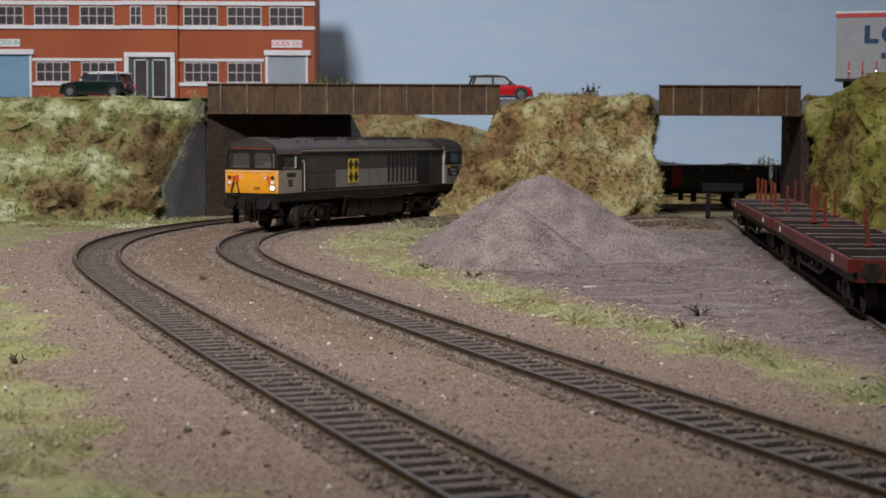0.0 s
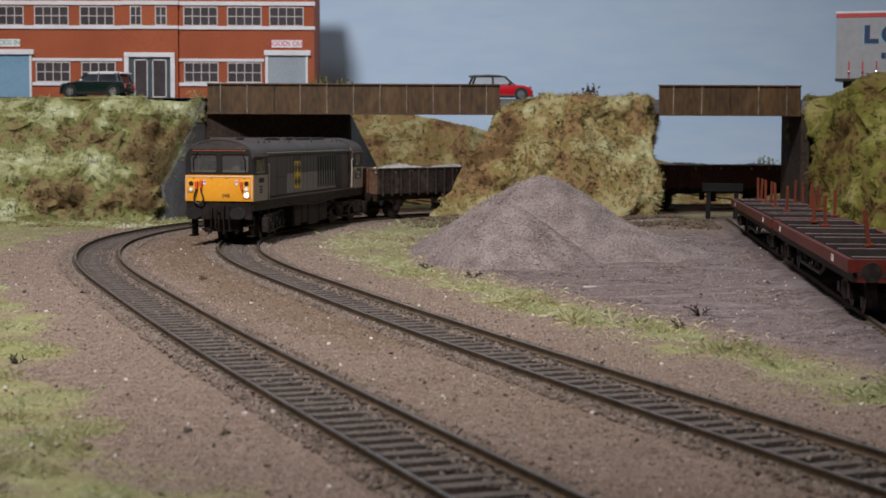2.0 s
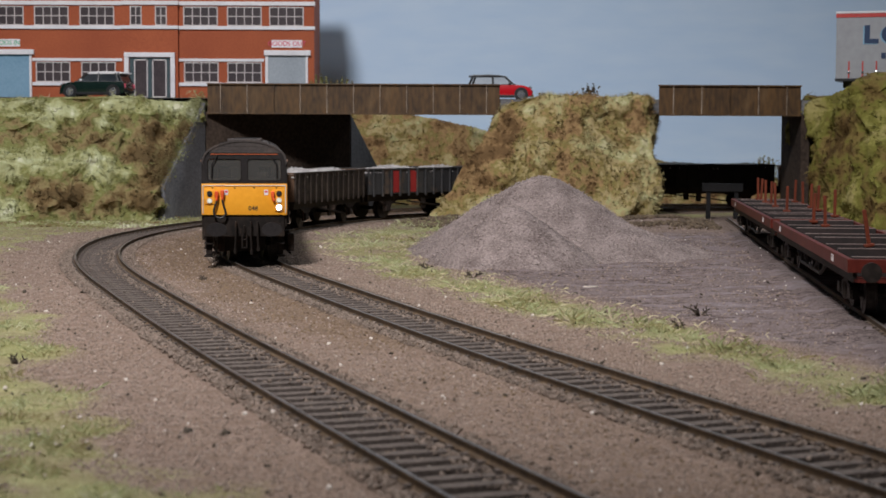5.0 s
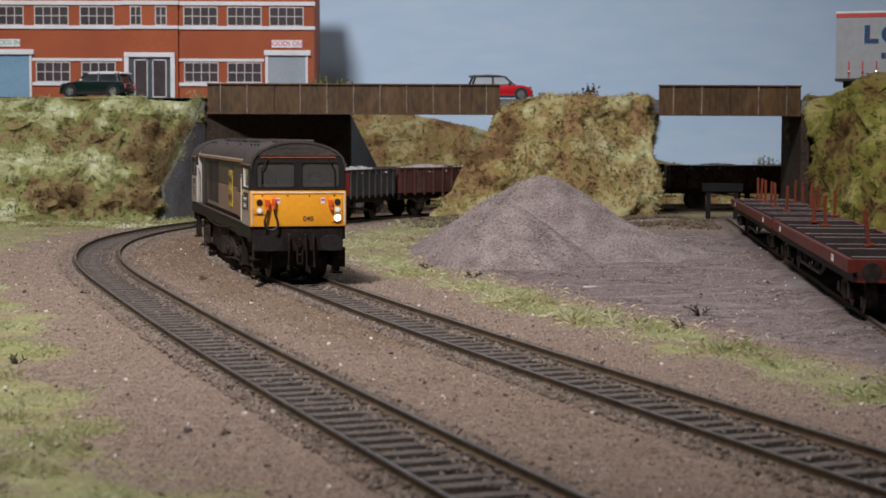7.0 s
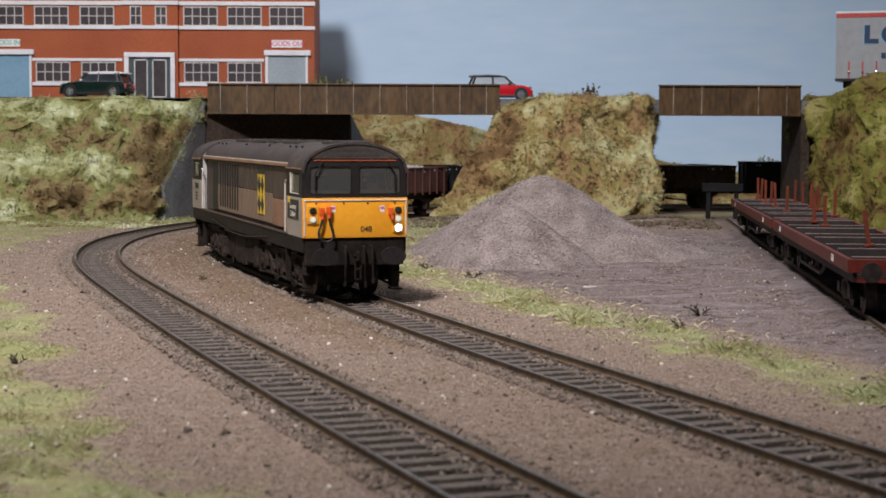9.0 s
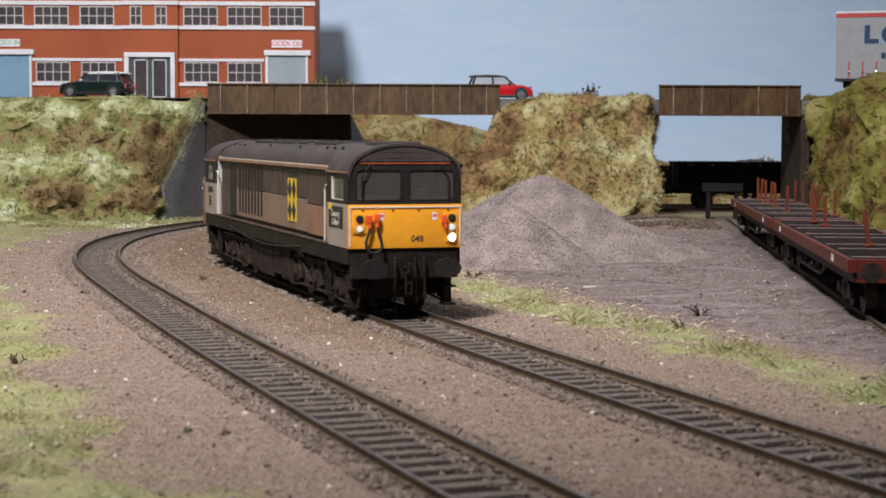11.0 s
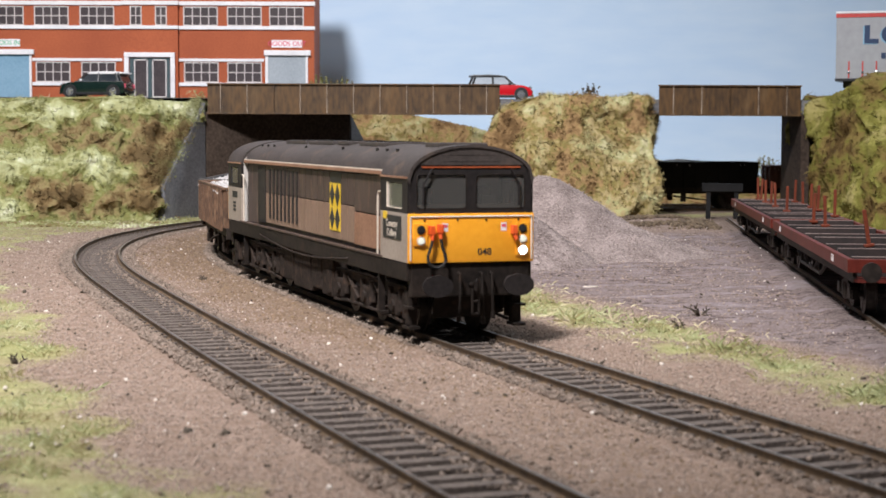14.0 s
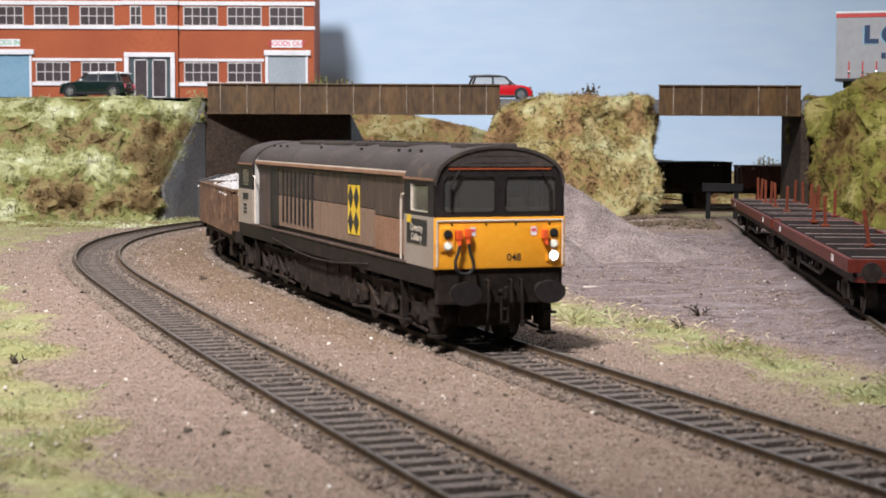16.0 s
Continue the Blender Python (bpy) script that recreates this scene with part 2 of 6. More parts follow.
BODY_LIGHT = material("weathered_light_grey_paint", (0.165, 0.098, 0.065), (0.275, 0.178, 0.126), 0.55, scale=60, bump=0.05, dirt=(0.25, 0.15, 0.10), dirt_amount=0.3, stretch=(2.5, 1, 0.6))
BODY_DARK_CLEAN = material("cleaner_dark_grey_paint", (0.040, 0.036, 0.038), (0.072, 0.066, 0.070), 0.5, scale=60, bump=0.05, dirt=(0.085, 0.070, 0.062), dirt_amount=0.15, stretch=(2.5, 1, 0.6))
BODY_LIGHT_CLEAN = material("cleaner_light_grey_paint", (0.175, 0.155, 0.150), (0.255, 0.230, 0.222), 0.5, scale=60, bump=0.05, dirt=(0.17, 0.135, 0.115), dirt_amount=0.25, stretch=(2.5, 1, 0.6))
CAB_LIGHT = material("pale_cab_side_grey", (0.27, 0.215, 0.175), (0.37, 0.305, 0.255), 0.5, scale=60, bump=0.04)
RUST_TRIM = material("rust_brown_strip", (0.20, 0.095, 0.055), (0.36, 0.19, 0.12), 0.5, scale=90, bump=0.1)
PALE_TRIM = material("cream_handrail", (0.55, 0.46, 0.37), (0.74, 0.64, 0.54), 0.45, scale=90, bump=0)
UNDER = material("sooty_underframe", (0.009, 0.007, 0.006), (0.030, 0.022, 0.018), 0.6, scale=80, fine=500, bump=0.1, dirt=(0.055, 0.033, 0.022), dirt_amount=0.1, spec=0.15)
BOGIE = material("dusty_bogie", (0.013, 0.010, 0.008), (0.044, 0.031, 0.025), 0.8, scale=130, fine=800, bump=0.3, dirt=(0.072, 0.043, 0.029), dirt_amount=0.2, spec=0.15)
WHEEL = material("wheel_steel", (0.022, 0.018, 0.016), (0.07, 0.058, 0.05), 0.5, 0.5, scale=120)
ORANGE = material("orange_connector", (0.72, 0.085, 0.015), (0.85, 0.14, 0.03), 0.45, bump=0)
LINE_ORANGE = material("dull_orange_line", (0.30, 0.062, 0.020), (0.42, 0.095, 0.032), 0.5, bump=0)
LAMP_ON = glow("lit_headlamp", (1.0, 0.97, 0.90), 6.0)
# unlit lens: faint emission stands in for its reflected glint
LENS_GLINT = glow("unlit_lens_glint", (0.80, 0.82, 0.70), 0.15)
SYMBOL_YELLOW = material("symbol_yellow", (0.66, 0.42, 0.02), (0.80, 0.54, 0.04), 0.5, bump=0)
SYMBOL_BLACK = material("symbol_black", (0.012, 0.012, 0.013), (0.025, 0.025, 0.026), 0.5, bump=0)
CREAM = material("cab_interior_cream", (0.50, 0.45, 0.40), (0.66, 0.60, 0.54), 0.6, bump=0)
CAB_WALL = material("cab_interior_wall", (0.40, 0.37, 0.34), (0.52, 0.48, 0.44), 0.7, bump=0)
GLASS = glass("windscreen_glass", (0.92, 0.92, 0.90))
WAGON_RUST = material("rust_brown_wagon", (0.055, 0.026, 0.014), (0.155, 0.080, 0.042), 0.75, scale=60, fine=500, bump=0.2, dirt=(0.24, 0.14, 0.08), dirt_amount=0.25)
WAGON_GREY = material("dark_grey_wagon", (0.022, 0.021, 0.022), (0.060, 0.056, 0.055), 0.7, scale=60, bump=0.15, dirt=(0.13, 0.08, 0.05), dirt_amount=0.2)
WAGON_RED = material("faded_red_brown_wagon", (0.050, 0.016, 0.012), (0.110, 0.036, 0.027), 0.7, scale=60, bump=0.15, dirt=(0.10, 0.055, 0.04), dirt_amount=0.2)
# black of two wagons; on the buffer stop it carries the bridge's shade
WAGON_BLACK = material("black_wagon_and_shade", (0.008, 0.008, 0.008), (0.020, 0.018, 0.018), 0.75, scale=60, bump=0.15, spec=0.15)
WAGON_DARK_SIDE = material("dark_brown_wagon_side", (0.022, 0.016, 0.013), (0.070, 0.050, 0.039), 0.75, scale=60, fine=500, bump=0.2, dirt=(0.105, 0.078, 0.060), dirt_amount=0.15, spec=0.2)
RED_PANEL = material("red_panel", (0.30, 0.012, 0.013), (0.40, 0.022, 0.022), 0.6, bump=0)
LOAD = material("pale_stone_load", (0.34, 0.31, 0.30), (0.72, 0.68, 0.66), 0.95, scale=200, fine=1400, bump=0.8, depth=0.0008)
BAUXITE = material("red_oxide_wagon_paint", (0.074, 0.010, 0.006), (0.128, 0.020, 0.012), 0.5, scale=60, fine=500, bump=0.1, dirt=(0.07, 0.022, 0.016), dirt_amount=0.15, spec=0.25)
BOLSTER_CAP = material("pale_bolster_edge", (0.12, 0.085, 0.075), (0.24, 0.18, 0.16), 0.6, scale=80, bump=0.1)
BOLSTER = material("weathered_bolster_timber", (0.010, 0.007, 0.006), (0.028, 0.017, 0.014), 0.75, scale=80, bump=0.15)
STANCHION = material("orange_rust_stanchion", (0.105, 0.022, 0.010), (0.175, 0.040, 0.018), 0.6, scale=80, bump=0.1, spec=0.2)
DECK = material("wagon_deck_red", (0.066, 0.009, 0.006), (0.115, 0.018, 0.011), 0.7, scale=80, bump=0.15, spec=0.2)
TRAILER = material("grey_trailer_curtain", (0.300, 0.305, 0.325), (0.370, 0.375, 0.395), 0.6, scale=16, fine=200, bump=0.1, depth=0.001)
LOGO_BLUE = material("dark_blue_lettering", (0.010, 0.030, 0.085), (0.016, 0.042, 0.110), 0.5, bump=0)
LOGO_PALE = material("pale_blue_shadow", (0.18, 0.36, 0.52), (0.24, 0.43, 0.58), 0.5, bump=0)
TRAILER_RED = material("trailer_red_band", (0.46, 0.040, 0.035), (0.58, 0.065, 0.055), 0.5, bump=0)
BOARD = material("plywood_board", (0.18, 0.12, 0.07), (0.30, 0.21, 0.13), 0.8, scale=8)


# ---- mesh tools: all lengths below are in millimetres ----
def box(bm, x0, x1, y0, y1, z0, z1, bevel=0.0, m=None):
    made = bmesh.ops.create_cube(bm, size=1.0)["verts"]
    t = Matrix.Translation(((x0 + x1) / 2, (y0 + y1) / 2, (z0 + z1) / 2)) @ Matrix.Diagonal((x1 - x0, y1 - y0, z1 - z0, 1))
    bmesh.ops.transform(bm, matrix=t if m is None else m @ t, verts=made)
    if bevel:
        edges = list({e for v in made for e in v.link_edges})
        bmesh.ops.bevel(bm, geom=edges, offset=bevel, segments=2, affect="EDGES", profile=0.6)
    return bm


def rod(bm, a, b, r, n=10, r2=None):
    a, b = Vector(a), Vector(b)
    d = b - a
    made = bmesh.ops.create_cone(bm, cap_ends=True, segments=n, radius1=r, radius2=r if r2 is None else r2, depth=d.length)["verts"]
    m = Matrix.Translation((a + b) / 2) @ d.to_track_quat("Z", "Y").to_matrix().to_4x4()
    bmesh.ops.transform(bm, matrix=m, verts=made)
    return bm


def pipe(bm, pts, r, n=6):
    for a, b in zip(pts, pts[1:]):
        rod(bm, a, b, r, n)
        made = bmesh.ops.create_icosphere(bm, subdivisions=1, radius=r)["verts"]
        bmesh.ops.translate(bm, vec=Vector(b), verts=made)
    return bm


def prism(bm, outline, axis, lo, hi):
    """A solid between two copies of a flat outline; axis 'x': outline in (y, z), 'y': in (x, z), 'z': in (x, y)."""
    put = {"x": lambda p, h: (h, p[0], p[1]), "y": lambda p, h: (p[0], h, p[1]), "z": lambda p, h: (p[0], p[1], h)}[axis]
    a = [bm.verts.new(put(p, lo)) for p in outline]
    b = [bm.verts.new(put(p, hi)) for p in outline]
    k = len(outline)
    faces = [bm.faces.new(a), bm.faces.new(b[::-1])]
    for i in range(k):
        faces.append(bm.faces.new((a[i], b[i], b[(i + 1) % k], a[(i + 1) % k])))
    bmesh.ops.recalc_face_normals(bm, faces=faces)
    return bm


def mesh_of(name, bm, mat, smooth=None):
    for v in bm.verts:
        v.co *= MM
    bmesh.ops.recalc_face_normals(bm, faces=bm.faces[:])
    me = bpy.data.meshes.new(name)
    bm.to_mesh(me)
    bm.free()
    me.materials.append(mat)
    if smooth:
        for p in me.polygons:
            p.use_smooth = True
        me.set_sharp_from_angle(angle=radians(smooth))
    return me


def part(name, bm, mat, parent=None, label="", smooth=None, at=None):
    ob = new(name, mesh_of(name, bm, mat, smooth))
    if at is not None:
        ob.matrix_basis = at
    if parent is not None:
        ob.parent = parent
    if label:
        tagged(ob, label)
    return ob


def place(x, y, z, rz=0.0):
    return pose(x * MM, y * MM, z * MM, 0, 0, rz)


def thing(name, label, category, m=None, group="", kind=""):
    ob = new(name)
    ob.empty_display_size = 0.01
    if m is not None:
        ob.matrix_basis = m
    return tagged(ob, label, category, group, kind)


def B():
    return bmesh.new()


def arrays(name, verts, faces, mat, parent=None):
    """A mesh from numpy arrays, in millimetres; faces all of one size."""
    me = bpy.data.meshes.new(name)
    k = faces.shape[1]
    me.vertices.add(len(verts))
    me.vertices.foreach_set("co", (verts * MM).astype(np.float32).ravel())
    me.loops.add(faces.size)
    me.loops.foreach_set("vertex_index", faces.astype(np.int32).ravel())
    me.polygons.add(len(faces))
    me.polygons.foreach_set("loop_start", np.arange(0, faces.size, k, dtype=np.int32))
    me.update(calc_edges=True)
    me.validate()
    me.materials.append(mat)
    ob = new(name, me)
    if parent is not None:
        ob.parent = parent
    return ob


def turns(n):
    """n random rotation matrices."""
    q = rng.normal(size=(n, 4))
    q /= np.linalg.norm(q, axis=1)[:, None]
    w, x, y, z = q.T
    return np.stack([1 - 2 * (y * y + z * z), 2 * (x * y - z * w), 2 * (x * z + y * w), 2 * (x * y + z * w), 1 - 2 * (x * x + z * z), 2 * (y * z - x * w),
                     2 * (x * z - y * w), 2 * (y * z + x * w), 1 - 2 * (x * x + y * y)], 1).reshape(n, 3, 3)


OCTA_V = np.array([(1, 0, 0), (-1, 0, 0), (0, 1, 0), (0, -1, 0), (0, 0, 0.8), (0, 0, -0.8)], float)
OCTA_F = np.array([(0, 2, 4), (2, 1, 4), (1, 3, 4), (3, 0, 4), (2, 0, 5), (1, 2, 5), (3, 1, 5), (0, 3, 5)])


def chips(name, centres, sizes, mat, parent=None, flat=1.0):
    """Small angular stones or flock crumbs, one island each."""
    n = len(centres)
    v = OCTA_V[None] * (0.6 + 0.8 * rng.random((n, 6, 1))) * np.array([1, 1, flat])
    v = np.einsum("nij,nkj->nki", turns(n), v) * sizes[:, None, None] + centres[:, None]
    f = OCTA_F[None] + (np.arange(n) * 6)[:, None, None]
    return arrays(name, v.reshape(-1, 3), f.reshape(-1, 3), mat, parent)


def blades(name, roots, lengths, mat, lean=0.7, width=0.16, parent=None, up=None, bend=0.12):
    """Thin grass fibres, each a bent strip of two triangles."""
    n = len(roots)
    a = rng.random(n) * 2 * np.pi
    d = np.stack([np.cos(a), np.sin(a), np.zeros(n)], 1)
    tilt = (lean * rng.random(n))[:, None]
    u = np.array([0, 0, 1.0]) if up is None else up
    tip = roots + lengths[:, None] * (u * (1 - 0.6 * tilt) + d * tilt)
    b = rng.random(n) * np.pi
    side = np.stack([np.cos(b), np.sin(b), np.zeros(n)], 1) * width / 2
    midp = (roots + tip) / 2 + np.array([0, 0, 1]) * (bend * lengths)[:, None]
    v = np.stack([roots - side, roots + side, midp + side * 0.7, tip], 1)
    k = (np.arange(n) * 4)[:, None]
    f = np.concatenate([k + np.array([[0, 1, 2]]), k + np.array([[0, 2, 3]])], 1).reshape(-1, 3)
    return arrays(name, v.reshape(-1, 3), f, mat, parent)


# ---- the running line: a gentle curve that tightens under the bridge ----
CURVE_S = [-1400, -640, -630, -420, -300, -200, -120, -60, 0, 60, 120, 200, 320, 700]
CURVE_K = [0.0, 0.0, 0.00295, 0.00295, 0.00299, 0.00259, 0.00195, 0.00236, 0.00170, 0.00133, 0.00087, 0.0, 0.0002, 0.0]
LINE_S = np.arange(-1400.0, 701.0, 1.0)
_k = np.interp(LINE_S, CURVE_S, CURVE_K)
_i0 = 1400
_a = np.concatenate([[0], np.cumsum((_k[1:] + _k[:-1]) / 2)])
_a = _a - _a[_i0] + 0.1308
_m = (_a[1:] + _a[:-1]) / 2
_x = np.concatenate([[0], np.cumsum(np.sin(_m))])
_y = np.concatenate([[0], np.cumsum(-np.cos(_m))])
LINE = np.column_stack([_x - _x[_i0] - 98.5, _y - _y[_i0] + 796.8, _a])
GAUGE, SPACING = 18.2, 64.6


def on_line(s, off=0.0):
    x, y, a = (np.interp(s, LINE_S, LINE[:, i]) for i in range(3))
    return x + off * math.cos(a), y + off * math.sin(a), a


_sub = LINE[::4]


def lateral(x, y):
    """Signed distance from the running line (positive on the yard side) and the place along it, for arrays of points."""
    u, s = np.empty(len(x)), np.empty(len(x))
    for i in range(0, len(x), 4000):
        dx, dy = x[i:i + 4000, None] - _sub[None, :, 0], y[i:i + 4000, None] - _sub[None, :, 1]
        j = np.argmin(dx * dx + dy * dy, 1)
        k = np.arange(len(j))
        u[i:i + 4000] = dx[k, j] * np.cos(_sub[j, 2]) + dy[k, j] * np.sin(_sub[j, 2])
        s[i:i + 4000] = LINE_S[::4][j]
    return u, s


def fbm(x, y, scale, seed=0.0, octaves=3):
    return np.array([noise.fractal((a / scale + seed, b / scale - seed, seed), 1.0, 2.0, octaves) for a, b in zip(x, y)])


SIDING = ((121.5, 330.0), (198.0, 1105.0))     # centre of the siding, near and far


def siding_x(y):
    (x0, y0), (x1, y1) = SIDING
    return x0 + (x1 - x0) * (y - y0) / (y1 - y0)


# ---- ground ----
def ground_height(x, y, u):
    z = -2.75 + 0.30 * fbm(x, y, 9, 1.3, 3) + 0.55 * fbm(x, y, 55, 4.1, 2)
    bed = np.minimum(np.abs(u), np.abs(u + SPACING))
    fine = fbm(x, y, 5, 2.2, 3)
    k = np.clip((30 - bed) / 16, 0, 1)
    z = z * (1 - k) + k * (-1.85 + 0.45 * fine)
    z = np.where(bed < 10.0, -3.5 + 0.3 * fine, z)
    near_siding = np.abs(x - siding_x(y)) < 19
    z = np.where(near_siding, -1.75 + 0.3 * fbm(x, y, 6, 6.2, 3), z)
    rut = fbm(x, y * 3, 40, 9.2, 3)
    z = np.where((u > 92) & ~near_siding, z + 0.9 * rut + 0.35 * fbm(x, y * 2, 12, 5.5, 3), z)
    z = np.where(u < -110, z + 0.8 * np.clip((-110 - u) / 30, 0, 1), z)
    rise = np.clip((y - 960) / 110, 0, 1) * np.clip((u - 24) / 20, 0, 1) * np.clip((170 - x) / 20, 0, 1)
    return z + 3.0 * rise


def ground_zone(x, y, u):
    """Turf, yard and dark track-bed shares of the ground at each point."""
    n1, n2 = fbm(x, y, 45, 3.3, 4), fbm(x, y, 14, 7.7, 3)
    strip = 1 - np.abs(u - 60 - 8 * n1) / (20 + 10 * n2)
    strip = np.where(y > 780, 1 - np.abs(u - 66 - 14 * n1) / (34 + 14 * n2), strip)
    left = (-u - SPACING - 40 + 12 * n1 + 5 * n2) / 14
    left = np.where(y > 760, (-u - SPACING - 28 + 16 * n1 + 8 * n2 - 14) / 18, left)
    turf = np.clip(np.maximum(strip, left) * 1.6, 0, 1) * np.clip(0.75 + 0.6 * n2, 0.25, 1)
    yard = np.clip((u - 78 + 6 * n2) / 12, 0, 1) * np.clip((1000 - y) / 60, 0.35, 1)
    bed = np.minimum(np.abs(u), np.abs(u + SPACING))
    # dark track bed; near-black between rails puts the deep sleeper gaps' shade into colour
    bed_dark = np.maximum(np.clip((19.5 + 2.5 * n2 - bed) / 5, 0, 1) * 0.18, np.clip((11.0 - bed) / 1.5, 0, 1) * 0.97)
    bed_dark = np.maximum(bed_dark, np.clip((22 + 3 * n2 - np.abs(x - siding_x(y))) / 6, 0, 1) * 0.3 * (y < 1120))
    return turf, yard, bed_dark


def brown_shade_share(x, y, u):
    """Brown dirt dropped along the running line, less towards the front of the layout; partly the train's shade put
    into colour.
    """
    n1 = fbm(x, y, 38, 2.9, 4)
    side = np.clip((34 - np.abs(u + 20) + 16 * n1) / 22, 0, 1)
    return side * np.clip((y - 400 + 90 * n1) / 160, 0.10, 0.55)


def build_ground():
    xs = np.concatenate([np.arange(-760, -340, 20.0), np.arange(-340, 340, 2.9), np.arange(340, 900, 20.0)])
    ys = np.concatenate([np.arange(-260, 190, 20.0), np.arange(190, 760, 2.6), np.arange(760, 1373, 4.0)])
    gx, gy = np.meshgrid(xs, ys)
    x, y = gx.ravel(), gy.ravel()
    u, _ = lateral(x, y)
    v = np.column_stack([x, y, ground_height(x, y, u)])
    nx, ny = len(xs), len(ys)
    i = (np.arange(ny - 1)[:, None] * nx + np.arange(nx - 1)[None]).ravel()
    ob = arrays("ground", v, np.column_stack([i, i + 1, i + 1 + nx, i + nx]), GROUND)
    turf, yard, bed_dark = ground_zone(x, y, u)
    at = ob.data.color_attributes.new("zone", "FLOAT_COLOR", "POINT")
    at.data.foreach_set("color", np.column_stack([turf, yard, bed_dark, brown_shade_share(x, y, u)]).astype(np.float32).ravel())
    for p in ob.data.polygons:
        p.use_smooth = True
    tagged(ob, "scenic ground of tan ballast, mauve earth and turf", "ground", kind="structure")
    bm = B()
    box(bm, -760, 900, -260, 1372, -24, -8)
    tagged(part("baseboard", bm, BOARD), "plywood board under the model railway scenery", "baseboard", kind="structure")


def visible_points(n, y0=215, y1=1120, power=1.25):
    """Random ground points, denser close by."""
    y = y0 + (y1 - y0) * rng.random(n) ** power
    x = (rng.random(n) * 2 - 1) * (y * 0.29 + 12)
    return x, y


def scatter_ground():
    x, y = visible_points(150000)
    u, _ = lateral(x, y)
    turf, yard, bed_dark = ground_zone(x, y, u)
    z = ground_height(x, y, u)
    bed = np.minimum(np.abs(u), np.abs(u + SPACING))
    keep = (turf < 0.55) & (bed > 17.0 + 2 * rng.random(len(x))) & (np.abs(x - siding_x(y)) > 20) & (rng.random(len(x)) < np.where(yard > 0.5, 0.25, 0.9)) & (x < 215)
    brown = rng.random(len(x)) < 1.1 * brown_shade_share(x, y, u)
    for name, label, mat, pick in (("ballast_stones", "loose tan and brown ballast chippings", BALLAST, keep & ~brown), ("brown_ballast", "dark brown chippings along the running line, partly train shade", BROWN_SHADE_CHIP, keep & brown)):
        c = np.column_stack([x, y, z + 0.05])[pick]
        tagged(chips(name, c, (0.16 + 0.36 * rng.random(len(c)) ** 2) * (0.75 + c[:, 1] / 1200), mat), label, "ballast", kind="stuff")
    # chippings that lie between the sleepers and along their ends
    s = rng.random(44000) * 900 - 330
    o = np.where(rng.random(len(s)) < 0.5, 1, -1) * (11.0 + 5.5 * rng.random(len(s)) ** 1.6)
    inside = rng.random(len(s)) < 0.27
    o = np.where(inside, 8.0 - 4.5 * rng.random(len(s)) ** 2.2 - np.where(rng.random(len(s)) < 0.10, 12.0 * rng.random(len(s)), 0), o)
    o = np.where(rng.random(len(s)) < 0.5, o, o - SPACING)
    p = np.array([on_line(a, b) for a, b in zip(s, o)])
    c = np.column_stack([p[:, :2], np.where(inside, -2.75 + 0.9 * rng.random(len(s)), -1.95 + 0.35 * rng.random(len(s)))])
    tagged(chips("track_ballast", c, 0.28 + 0.5 * rng.random(len(c)) ** 2, TRACK_STONE), "dirty ballast chippings between the sleepers", "ballast", kind="stuff")
    # bright specks
    x, y = visible_points(420)
    u, _ = lateral(x, y)
    c = np.column_stack([x, y, ground_height(x, y, u) + 0.2])[x < 210]
    tagged(chips("pale_stones", c, 0.3 + 0.55 * rng.random(len(c)) ** 3, PALE_CHIP), "scattered pale stones on the ground", "stones", kind="stuff")
    x, y = visible_points(900)
    u, _ = lateral(x, y)
    c = np.column_stack([x, y, ground_height(x, y, u) + 0.2])[x < 210]
    tagged(chips("dark_debris", c, 0.3 + 0.7 * rng.random(len(c)) ** 3, TWIG, flat=0.5), "dark scraps and crumbs on the ground", "debris", kind="stuff")
    # turf fibres
    x, y = visible_points(300000, 215, 1120, 1.3)
    u, _ = lateral(x, y)
    turf, yard, _ = ground_zone(x, y, u)
    bed = np.minimum(np.abs(u), np.abs(u + SPACING))
    keep = (turf > 0.10 + 0.85 * rng.random(len(x))) & (bed > 22) & (np.abs(x - siding_x(y)) > 22)
    x, y, u = x[keep][:90000], y[keep][:90000], u[keep][:90000]
    roots = np.column_stack([x, y, ground_height(x, y, u) - 0.1])
    tall = np.clip(0.75 + 1.5 * fbm(x, y, 17, 8.8, 3), 0.25, 2.0) * np.where(u > 0, 1.25, 0.8)
    tagged(blades("grass_fibres", roots, (0.9 + 2.6 * rng.random(len(x)) ** 2) * tall, GRASS, 1.25, 0.15), "pale green and straw static grass", "grass", kind="stuff")


